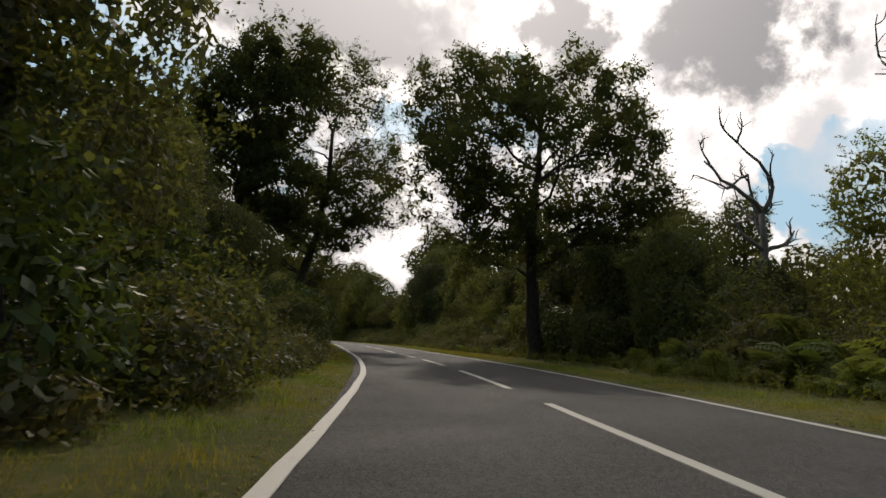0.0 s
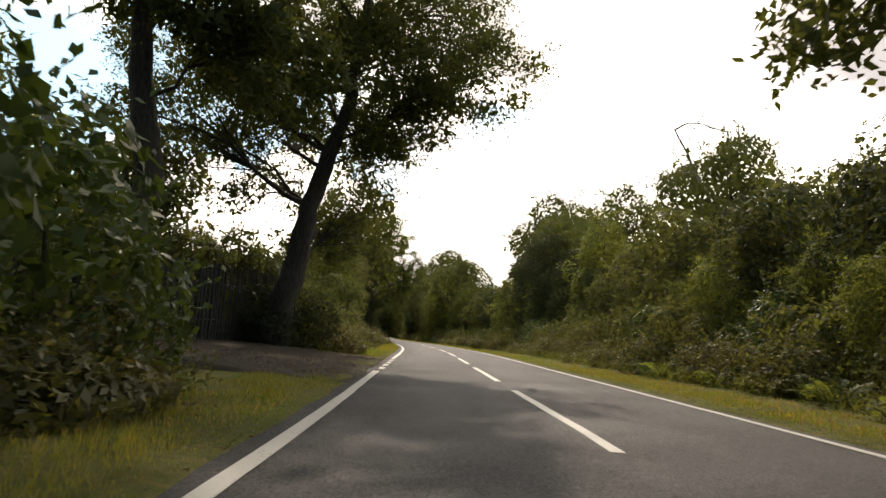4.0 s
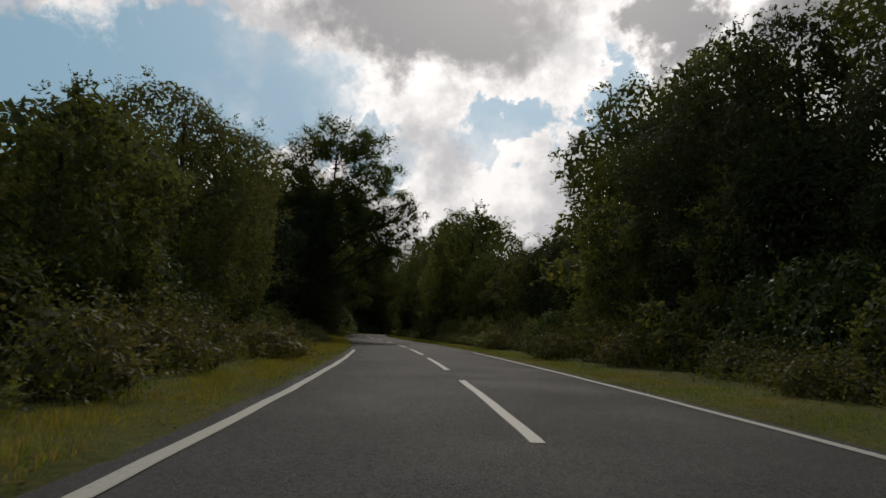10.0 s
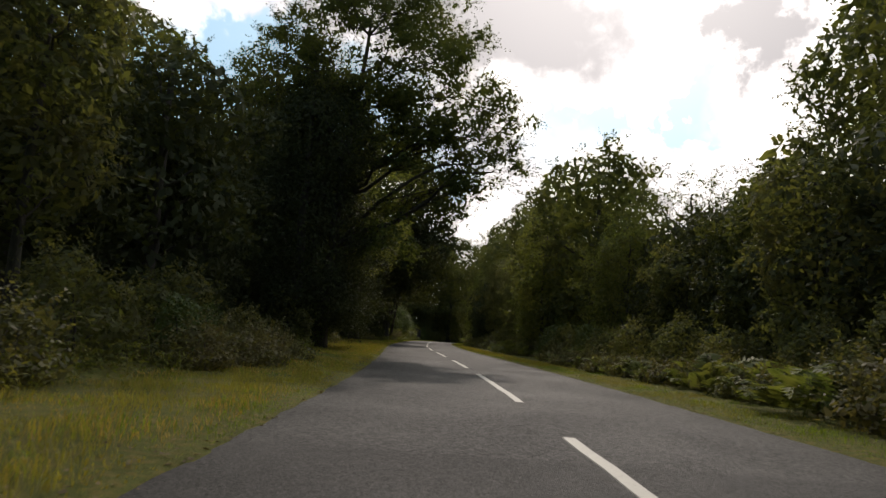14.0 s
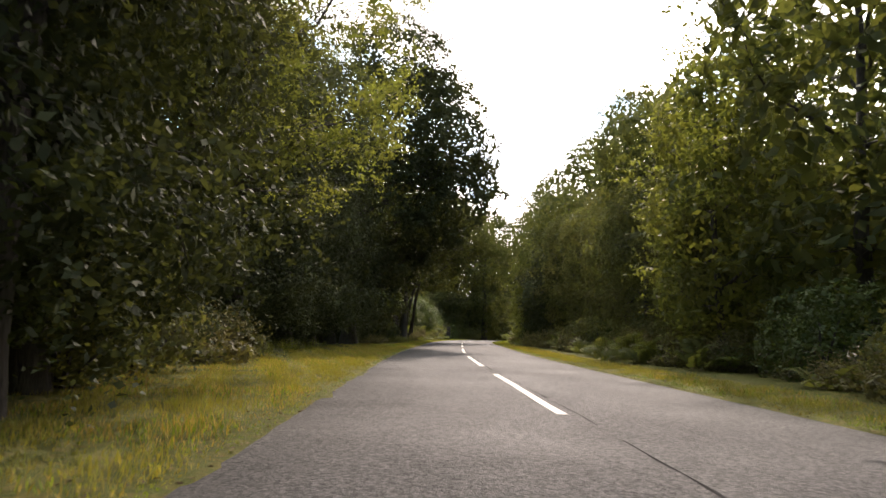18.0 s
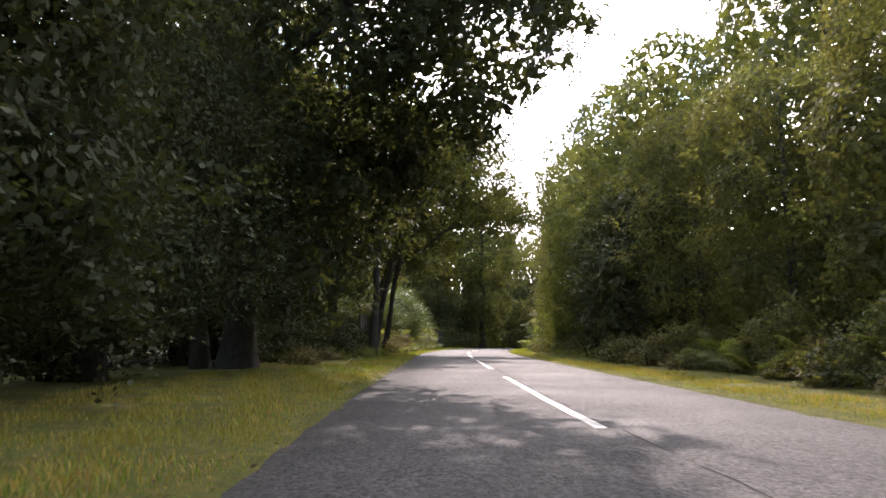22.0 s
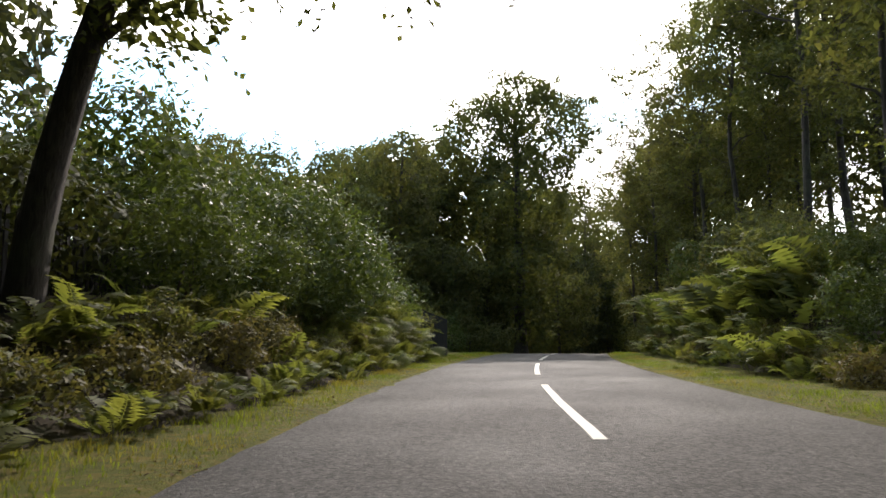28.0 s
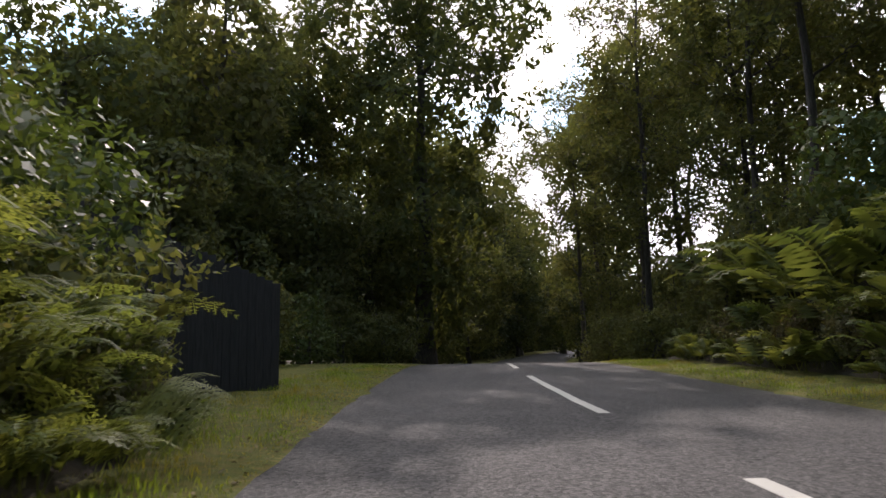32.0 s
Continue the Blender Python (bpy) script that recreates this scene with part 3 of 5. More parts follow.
def frond_mesh(seed, fine):
    """One bracken frond a metre long: a stalk, and a broad blade of paired leaflets."""
    g = np.random.default_rng(seed)
    t = np.linspace(0, 1, 8)
    arch = g.uniform(0.55, 0.95)
    pts = np.stack([arch * (0.10 * t + 0.80 * t**1.9), 0.05 * np.sin(t * 3 + g.uniform(0, 6)), 0.95 * t * (1.22 - 0.55 * t**2.2)], 1)
    m = 13
    s = np.linspace(0.30, 0.985, m)
    pos = np.stack([np.interp(s, t, pts[:, i]) for i in range(3)], 1)
    tang = unit(np.stack([np.interp(s, t, np.gradient(pts[:, i])) for i in range(3)], 1))
    side = np.array([0, 1.0, 0])
    u0 = (s - 0.30) / 0.69
    plen = (0.34 * (1 - u0) ** 0.75 + 0.03) * g.uniform(0.9, 1.1, m)
    quads = []

    def rib(line, w_):
        for p0, p1 in zip(line, line[1:]):
            quads.append(np.stack([p0, p0 + w_, p1 + w_, p1])[None])

    rib(np.concatenate([pts[:2], pos]), np.array([0, 0.012, 0.004]))
    for sg in (1, -1):
        ax = unit(side * sg + tang * 0.38 + np.array([0, 0, -0.16]) + g.normal(size=(m, 3)) * 0.06)
        if not fine:
            w_ = tang * 0.042
            quads.append(np.stack([pos, pos + ax * plen[:, None] * 0.35 + w_, pos + ax * plen[:, None], pos + ax * plen[:, None] * 0.35 - w_], 1))
        else:
            us = np.linspace(0.12, 0.95, 4)
            for k in range(m):
                rib(np.stack([pos[k]] + [pos[k] + ax[k] * plen[k] * u for u in us]), tang[k] * 0.006)
            for u in us:
                c = pos + ax * (plen * u)[:, None]
                wl = (plen * 0.30 * (1.12 - u * 0.85))[:, None]
                for s2 in (1, -1):
                    e_ = unit(tang * s2 + ax * 0.45)
                    quads.append(np.stack([c, c + e_ * wl * 0.5 + ax * wl * 0.36, c + e_ * wl, c + e_ * wl * 0.5 - ax * wl * 0.28], 1))
    ob = quads_ob("frond", np.concatenate(quads), LEAF_FERN)
    me = ob.data
    bpy.data.objects.remove(ob)
    bm = bmesh.new()
    bm.from_mesh(me)
    bmesh.ops.remove_doubles(bm, verts=bm.verts, dist=0.0004)
    bm.to_mesh(me)
    bm.free()
    return me


FRONDS = [frond_mesh(600 + i, False) for i in range(5)]
FRONDS_FINE = [frond_mesh(620 + i, True) for i in range(5)]


def fern(name, seed, size, fronds, label, fine=False):
    """A bracken clump of arching fronds."""
    g = np.random.default_rng(seed)
    root = new(name)
    tagged(root, label, "fern")
    for k in range(fronds):
        ob = new("frond", (FRONDS_FINE if fine else FRONDS)[int(g.integers(5))])
        ob.parent = root
        a_ = g.uniform(0, 360)
        r = g.uniform(0, 0.42) * size
        k_ = size * g.uniform(0.5, 1.15)
        ob.matrix_basis = pose(r * math.cos(radians(a_)), r * math.sin(radians(a_)), 0, g.normal() * 10, g.uniform(-14, 22), a_ + g.normal() * 25) @ Matrix.Scale(k_, 4)
    return root


def dead_tree(name, seed, h, r, label):
    g = np.random.default_rng(seed)
    root = new(name)
    tagged(root, label, "dead tree")
    t = Tubes()
    stem = bend((0, 0, 0), (h * 0.03, 0, h * 0.62), g, 9, wig=0.02, rise=0)
    t.add(stem, np.linspace(r, r * 0.55, 9), 9, 0.08)
    b = t

    def arm(p, d, ln, rad, depth):
        pts = [p]
        dd = d
        for i in range(6):
            dd = unit(dd + g.normal(size=3) * 0.28 + np.array([0, 0, 0.10]))
            pts.append(pts[-1] + dd * ln / 6)
        b.add(pts, np.linspace(rad, rad * 0.35, 7), 6)
        if depth:
            for i in range(3):
                j = int(g.integers(2, 7))
                d2 = unit(dd + g.normal(size=3) * 0.9 + np.array([0, 0, 0.25]))
                arm(pts[j], d2, ln * g.uniform(0.35, 0.6), rad * 0.5, depth - 1)

    for k, (az, up, ln, j) in enumerate([(0.2, 2.6, 0.36, 8), (3.3, 2.0, 0.33, 8), (2.6, 0.6, 0.17, 6), (-0.6, 0.7, 0.18, 6), (1.6, 1.4, 0.2, 7), (4.0, 2.6, 0.28, 7)]):
        arm(stem[j], unit(np.array([math.cos(az), math.sin(az), up])), h * ln, r * 0.5, 2)
    b.ob("trunk", BARK_DEAD, root)
    return root


TEMPLATES = {}


def plant(kind, y, o, s=1.0, turn=None, sz=None, group="", label=""):
    """Sets the next plant of a kind at a station of the road; the first of each is the pattern itself."""
    bank = TEMPLATES[kind]
    entry = bank[int(rng.integers(len(bank)))]
    p = at(y, o, bank_z(y, o) - 0.03)
    turn = float(rng.uniform(0, 360)) if turn is None else turn
    m = pose(p.x, p.y, p.z, 0, 0, turn) @ Matrix.Diagonal((s, s, sz or s, 1))
    if not entry[1]:
        entry[1] = True
        ob = entry[0]
        ob.matrix_basis = m
    else:
        keep = entry[0].matrix_basis.copy()
        entry[0].matrix_basis = Matrix.Identity(4)
        ob = copy_thing(entry[0], m)
        entry[0].matrix_basis = keep
    tagged(ob, label, "", group)
    return ob


def bank(kind, *things):
    TEMPLATES[kind] = [[t, False] for t in things]


# ---------------------------------------------------------------- ground, road, verges
def strip(name, y0, y1, step, cross, mat, label, wob=0.0, seed=3):
    """A strip along the road: cross is a list of (offset, height)."""
    g = np.random.default_rng(seed)
    ys = np.arange(y0, y1 + step * 0.5, step)
    verts, faces = [], []
    for y in ys:
        for k, (o, z) in enumerate(cross):
            e_ = wob if k in (0, len(cross) - 1) else wob * 0.3
            verts.append(at(float(y), o + float(g.normal()) * e_, z + (float(g.normal()) * 0.012 if wob > 0.05 else 0)))
    c = len(cross)
    for i in range(len(ys) - 1):
        for k in range(c - 1):
            faces.append((i * c + k, i * c + k + 1, (i + 1) * c + k + 1, (i + 1) * c + k))
    ob = mesh_ob(name, verts, faces, mat, None, "", True)
    return tagged(ob, label, name, "", "structure")


gx = np.concatenate([np.linspace(-900, -160, 12), np.linspace(-140, 120, 40), np.linspace(140, 900, 12)])
gy = np.concatenate([np.linspace(-700, -100, 10), np.linspace(-90, 300, 118), np.linspace(330, 1500, 16)])
gv = [(x, y, -0.07 + crest(y + 1.5) + 0.02 * math.sin(x * 0.7 + y * 0.4)) for y in gy for x in gx]
nx = len(gx)
gf = [(j * nx + i, j * nx + i + 1, (j + 1) * nx + i + 1, (j + 1) * nx + i) for j in range(len(gy) - 1) for i in range(nx - 1)]
ground = mesh_ob("ground", gv, gf, GROUND)
tagged(ground, "dark leaf-littered woodland soil reaching to the horizon", "ground", "", "structure")

ROAD_CROSS = [(-3.29, -0.10), (-3.25, 0.0), (-1.7, 0.006), (0, 0.01), (1.7, 0.006), (3.25, 0.0), (3.29, -0.10)]
strip("road", -75, 78, 0.5, ROAD_CROSS, ASPHALT, "grey weathered asphalt country road with two lanes", 0.05)
strip("road", 78, 323, 0.5, ROAD_CROSS, ASPHALT_CHIP, "lighter worn chip-sealed country road with two lanes", 0.05, 4)
strip("verge_left", -75, 300, 0.5, [(-2.85, -0.09), (-3.38, 0.014), (-4.6, 0.05), (-7.5, 0.08), (-13.0, 0.0), (-13.2, -0.3)], VERGE,
      "rough grass verge with worn soil along the asphalt edge", 0.14, 5)
strip("verge_right", -75, 300, 0.5, [(2.85, -0.09), (3.38, 0.016), (4.6, 0.07), (6.5, 0.10), (9.0, 0.0), (9.2, -0.3)], VERGE,
      "narrow grass verge with worn soil along the asphalt edge", 0.14, 6)


def road_mark(name, ya, yb, o, w, label, kind_="road marking", group="", flare=0.0):
    n = max(2, int((yb - ya) / 0.8) + 1)
    g = np.random.default_rng(int(abs(ya) * 10) + 1)
    v, f = [], []
    for i, y in enumerate(np.linspace(ya, yb, n)):
        j = float(g.normal()) * 0.006
        for oo, zz in ((-w / 2, 0.009), (-w / 2 + 0.006, 0.016), (w / 2 - 0.006, 0.016), (w / 2, 0.009)):
            v.append(at(float(y), o + oo + j - flare * min(max((-6.0 - y) / 13.0, 0.0), 1.0), zz))
    for i in range(n - 1):
        for k in range(3):
            f.append((i * 4 + k, i * 4 + k + 1, i * 4 + k + 5, i * 4 + k + 4))
    ob = mesh_ob(name, v, f, PAINT)
    return tagged(ob, label, kind_, group, "structure")


# centre line: near and far ends of each dash
DASH = [(-30, -23.2), (-20.5, -12.8), (-9.8, -2.6), (1.1, 7.3), (10.4, 17.3), (19.9, 26.8), (29.7, 36.2), (39.5, 47.1), (50.0, 57.4), (60.9, 68.2),
        (71.3, 79.5), (83.3, 91.1), (94.5, 100.9), (105.4, 113.3), (117.1, 125.2), (129.6, 139.7), (144.6, 154.0), (158.0, 165.8),
        (169.2, 176.6), (180.4, 188.1), (191.7, 199.1), (202.6, 210), (213.6, 221)]
for ya, yb in DASH:
    road_mark("centre_dash", ya, yb, 0.0, 0.15, "worn white centre line dash painted on the asphalt", group="centre line dashes")
road_mark("edge_line", -75, 21.3, -2.97, 0.16, "white edge line along the left of the road", flare=0.23)
for ya, yb in ((22.4, 23.5), (24.3, 25.6), (26.4, 27.5), (28.2, 29.3)):
    road_mark("edge_dash", ya, yb, -2.92, 0.16, "short white edge dash across the track's mouth", group="edge dashes")
road_mark("edge_line", 30.3, 75.5, -2.94, 0.15, "white edge line along the left of the road")
road_mark("edge_line", -75, 76.8, 2.98, 0.13, "white edge line along the right of the road")

g_ = np.random.default_rng(77)
jv, jf = [], []
ys = np.arange(92, 163, 0.5)
for i, y in enumerate(ys):
    o = 0.16 + 0.05 * math.sin(y * 0.31) + float(g_.normal()) * 0.012
    w_ = 0.007 + 0.007 * abs(float(g_.normal()))
    jv += [at(float(y), o - w_, 0.0125), at(float(y), o + w_, 0.0125)]
jf = [(2 * i, 2 * i + 1, 2 * i + 3, 2 * i + 2) for i in range(len(ys) - 1) if g_.uniform() > 0.3]
tagged(mesh_ob("road_joint", jv, jf, BITUMEN), "dark bitumen seam along the middle of the asphalt", "road joint", "", "structure")

g_ = np.random.default_rng(79)
pv = [(-33.1, 158.1, 0.0135)]
for k in range(12):
    w_ = 2 * math.pi * k / 12
    pv.append((-33.1 + 0.13 * math.cos(w_) * g_.uniform(0.7, 1.2), 158.1 + 0.16 * math.sin(w_) * g_.uniform(0.7, 1.2), 0.0125))
tagged(mesh_ob("road_patch", pv, [(0, k + 1, (k + 1) % 12 + 1) for k in range(12)], BITUMEN), "small dark worn patch in the asphalt lane", "road patch", "", "structure")

# dirt mouth of the track
DIRT_Z = [0.022, 0.12, 0.25, 0.38, 0.45, 0.47]


def dirt_depth(y):
    return 9.5 * (1 - abs((y - 23.75) / 6.75)**3) + 0.4


dv, df = [], []
stations = np.linspace(17.0, 30.5, 81)
for y in stations:
    depth = dirt_depth(y)
    dv.append(at(float(y), -3.30 + abs(float(rng.normal())) * 0.13, 0.004))
    for k in range(6):
        dv.append(at(float(y), -3.50 - depth * k / 5, 0.02 + (DIRT_Z[k] - 0.02) * min(1.0, depth / 7.5) + float(rng.normal()) * 0.012))
    dv.append(at(float(y), -4.40 - depth, -0.12))
for i in range(80):
    for k in range(7):
        df.append((i * 8 + k + 1, i * 8 + k, (i + 1) * 8 + k, (i + 1) * 8 + k + 1))
tagged(mesh_ob("track_mouth", dv, df, DIRT, smooth=True), "packed dirt and gravel mouth of a side track", "track", "", "structure")


def grass(name, rows, density, hgt, mat, label, seed, width=0.012, leafy=False):
    """Blades of grass over bands (y0, y1, o0, o1) beside the road."""
    g = np.random.default_rng(seed)
    allq = []
    for y0, y1, o0, o1 in rows:
        n = int((y1 - y0) * abs(o1 - o0) * density)
        ys = g.uniform(y0, y1, n)
        os_ = g.uniform(min(o0, o1), max(o0, o1), n)
        clump = np.sin(ys * 2.3 + os_ * 1.7) * np.sin(ys * 0.9 - os_ * 3.1)
        keep = g.uniform(0, 1, n) < 0.62 + 0.38 * clump
        ys, os_, clump = ys[keep], os_[keep], clump[keep]
        n = len(ys)
        tab_y = np.arange(y0 - 1, y1 + 2, 1.0)
        tab = np.array([[*at(float(v), 0)[:2], *(at(float(v), 1) - at(float(v), 0))[:2]] for v in tab_y])
        px, py, ax, ay = (np.interp(ys, tab_y, tab[:, i]) for i in range(4))
        base = np.stack([px + ax * os_, py + ay * os_, 0.03 + np.interp(ys, tab_y, [crest(float(v)) for v in tab_y])], 1)
        h = hgt * g.uniform(0.4, 1.3, n) * (1 + 0.45 * clump) * np.clip((np.abs(os_) - 3.15) / 0.6, 0.35, 1.0)
        a_ = g.uniform(0, 2 * np.pi, n)
        lean = g.uniform(0.1, 0.75, n) * h
        dirv = np.stack([np.cos(a_), np.sin(a_), np.zeros(n)], 1)
        side = np.stack([-np.sin(a_), np.cos(a_), np.zeros(n)], 1) * (width * g.uniform(0.7, 1.5, n))[:, None]
        tip = base + dirv * lean[:, None] + np.array([0, 0, 1.0]) * h[:, None]
        mid = base + dirv * (lean * 0.35)[:, None] + np.array([0, 0, 1.0]) * (h * 0.6)[:, None]
        if leafy:
            allq.append(sprigs(base, unit(tip - base), h.mean() * 1.3, 11, 0.085, 0.03, g, 0.25))
            base, mid, tip, side = base[::2], mid[::2], tip[::2], side[::2] * 0.3
        allq.append(np.stack([base - side * 0.7, mid - side, tip, mid + side], 1))
    ob = quads_ob(name, np.concatenate(allq), mat)
    return tagged(ob, label, "grass", "", "stuff")


grass("verge_grass", [(-24, 17.2, -3.25, -5.1), (30.5, 64, -3.25, -5.0), (64, 100, -3.25, -5.9), (100, 146, -3.25, -8.0), (146, 205, -3.25, -5.4),
                      (-22, 208, 3.25, 5.0)], 370, 0.085, BLADE_GREEN, "short green verge grass beside the asphalt", 21, 0.0045)
grass("dry_grass", [(0, 16.5, -3.5, -4.9), (66, 92, -3.5, -6.2), (96, 140, -3.4, -8.0), (12, 30, 3.5, 5.4), (100, 150, 3.6, 5.0), (44, 64, -3.4, -4.6)], 350, 0.10, BLADE_DRY,
      "dry straw-coloured grass among the verge turf", 22, 0.004)
grass("tall_herbs", [(-20, 14, -4.6, -6.0), (31, 75, -4.6, -6.4), (75, 100, -5.6, -7.4), (112, 130, -7.0, -11.0), (-20, 60, 5.0, 6.4), (146, 172, 5.0, 6.4), (150, 166, -4.9, -6.6)],
      17, 0.5, BLADE_HERB, "tall weeds and seeding grasses at the foot of the hedge", 23, 0.022, True)

g_ = np.random.default_rng(78)
n = 8000
ys, sd = g_.uniform(-26, 205, n), np.where(g_.uniform(size=n) < 0.55, -1.0, 1.0)
os_ = sd * (3.22 + np.abs(g_.normal(size=n)) * 0.32)
lb = np.array([at(float(y), float(o), 0.012 if abs(o) < 3.4 else 0.045) for y, o in zip(ys, os_)])
tagged(quads_ob("leaf_litter", leaves(lb, g_.normal(size=(n, 3)) * np.array([1, 1, 0.12]), 0.055, 0.04, g_, 3.0), LITTER), "brown fallen leaves and crumbs along the asphalt edges", "leaf litter", "", "stuff")
n = 2600
ys = g_.uniform(17.8, 29.8, n)
fr = np.clip(np.abs(g_.normal(size=n)) * 0.35, 0.0, 0.98)
lb = np.array([at(float(y), -3.5 - dirt_depth(float(y)) * float(f), 0.03 + (float(np.interp(f * 5, range(6), DIRT_Z)) - 0.02) * min(1.0, dirt_depth(float(y)) / 7.5)) for y, f in zip(ys, fr)])
tagged(quads_ob("leaf_litter", leaves(lb, g_.normal(size=(n, 3)) * np.array([1, 1, 0.15]), 0.06, 0.045, g_, 3.0), LITTER), "dry leaves and twigs scattered over the dirt track", "leaf litter", "", "stuff")

# ---------------------------------------------------------------- patterns of the plants
bank("oak",
     tree("oak_tree", 11, [(0, 0, 0), (0.1, 0, 4), (0.3, 0.1, 8), (0.3, 0.2, 11), (0.4, 0.2, 14)],
          [(0, 0, 10, 6, 6, 4.2), (-2.5, 1, 13, 4.5, 4.5, 3.6), (2.6, -1, 13.2, 4.2, 4.2, 3.4), (0, 0, 15.6, 3.6, 3.6, 2.8)], LEAF_OAK, 0.19, 118, 7, twig=0.5, count=7,
          label="mature oak tree with a rounded dark crown", trunk_r=0.42, heart=0.27, core_len=0.38),
     tree("oak_tree", 12, [(0, 0, 0), (0, 0.2, 4), (-0.4, 0.2, 8), (-0.3, 0.1, 12), (-0.2, 0, 15)],
          [(0, 0, 9.5, 5, 5, 4), (-2, -2, 12.5, 4, 4, 3.6), (2, 1.6, 14, 4, 4, 3.6), (-0.5, 0, 16.6, 3, 3, 2.6)], LEAF_OAK, 0.19, 112, 7, twig=0.5, count=7,
          label="mature oak tree with a tall dark crown", trunk_r=0.40, heart=0.27, core_len=0.38))
bank("mid",
     tree("broadleaf_tree", 21, [(0, 0, 0), (0.1, 0.1, 2.5), (0, 0.2, 5), (0.2, 0.1, 8)],
          [(0, 0, 4.6, 3, 3, 3.2), (0.8, 0.5, 7, 2.4, 2.4, 2.4), (-1, -0.4, 6.2, 2.4, 2.4, 2.2), (0, 0, 2.4, 2.6, 2.6, 1.9)], LEAF_SHRUB, 0.155, 72, 7, twig=0.4, blob=0.68,
          label="dense young broadleaf tree leafed to the ground", trunk_r=0.16, heart=0.22, core_len=0.28, twig_step=5),
     tree("broadleaf_tree", 22, [(0, 0, 0), (-0.1, 0.1, 2.5), (0.2, 0, 5), (0, 0, 8.4)],
          [(0, 0, 4.2, 2.8, 2.8, 3), (-0.8, 0.5, 6.6, 2.3, 2.3, 2.4), (0.6, -0.4, 7.6, 1.9, 1.9, 1.9), (0, 0, 2.2, 2.6, 2.6, 1.8)], LEAF_OAK, 0.155, 72, 7, twig=0.4, blob=0.68,
          label="dense young broadleaf tree leafed to the ground", trunk_r=0.16, heart=0.22, core_len=0.28, twig_step=5))
bank("mid_near",
     tree("broadleaf_tree", 23, [(0, 0, 0), (0.1, 0.1, 3.5), (0, 0.2, 7), (0.2, 0.1, 11)],
          [(0, 0, 6.4, 4.0, 4.0, 4.2), (1.0, 0.7, 9.6, 3.3, 3.3, 3.2), (-1.4, -0.6, 8.6, 3.3, 3.3, 3.0), (0, 0, 3.2, 3.6, 3.6, 2.6)], LEAF_SHRUB, 0.115, 165, 10, twig=0.45, blob=0.75,
          label="dense roadside tree leafed to the ground", trunk_r=0.22, heart=0.16, core_len=0.18, twig_step=5))
bank("hazel",
     tree("hazel_tree", 31, [(0, 0, 0), (0.2, 0, 2), (0.3, 0.1, 4), (0.1, 0, 7)],
          [(0, 0, 4, 2.6, 2.6, 2.8), (0.6, 0.4, 6.4, 1.9, 1.9, 2.2), (-0.7, 0, 5.6, 1.9, 1.9, 2), (0, 0, 2, 2.3, 2.3, 1.6)], LEAF_LIME, 0.11, 90, 11, twig=0.42, blob=0.62, wid=0.6,
          label="light green hazel tree with sunlit leaves", trunk_r=0.12, heart=0.14, core_len=0.18, twig_step=4))
bank("ash",
     tree("ash_tree", 41, [(0, 0, 0), (0.2, 0, 4), (0, 0.2, 8), (0.2, 0, 12), (0.1, 0, 15)],
          [(0, 0, 12, 5, 5, 4), (2, 1, 14, 3.6, 3.6, 3.2), (-2, -1, 14, 3.6, 3.6, 3.0), (2.5, 0, 9.5, 3.4, 3.4, 2.6)], LEAF_ASH, 0.22, 105, 9, twig=0.55, blob=0.75, wid=0.4, limbs=13,
          label="airy ash tree with thin feathery foliage", trunk_r=0.30, fill=0.4, skin=False))
bank("yew",
     tree("ivy_clad_tree", 51, [(0, 0, 0), (0, 0.1, 3), (0.1, 0, 6), (0, 0, 9)],
          [(0, 0, 4, 3.2, 3.2, 3.9), (0.4, 0.4, 7, 2.6, 2.6, 2.6), (0, 0, 1.8, 3.0, 3.0, 1.8)], LEAF_DARK, 0.17, 70, 5, twig=0.4, blob=0.75,
          label="black-green ivy-covered tree, dense to the ground", trunk_r=0.25, core_len=0.34, fill=0.8, twig_step=6))
bank("yew_near",
     tree("ivy_clad_tree", 52, [(0, 0, 0), (0, 0.1, 4), (0.1, 0, 8), (0, 0, 12)],
          [(0, 0, 5.2, 3.9, 3.9, 4.8), (0.5, 0.5, 9.2, 3.4, 3.4, 3.4), (0, 0, 2.4, 3.7, 3.7, 2.2), (-0.6, 0.4, 11.4, 2.4, 2.4, 2.2)], LEAF_DARK, 0.13, 190, 9, twig=0.45, count=6, blob=0.8, wid=0.7,
          label="black-green ivy-covered tree, dense to the ground", trunk_r=0.3, fill=1.6, heart=0.16, core_len=0.18, twig_step=6))
bank("ivy_wall",
     tree("ivy_clad_tree", 53, [(0, 0, 0), (0, 0.1, 4), (0.1, 0, 8), (0, 0, 12)],
          [(0, 0, 5.2, 3.9, 3.9, 4.8), (0.5, 0.5, 9.2, 3.4, 3.4, 3.4), (0, 0, 2.4, 3.7, 3.7, 2.2), (-0.6, 0.4, 11.4, 2.4, 2.4, 2.2)], LEAF_DARK, 0.085, 300, 11, twig=0.4, count=7, blob=0.8, wid=0.75,
          label="black-green ivy-covered tree with small leaves, dense to the ground", trunk_r=0.3, fill=1.4, heart=0.11, core_len=0.13, twig_step=6))
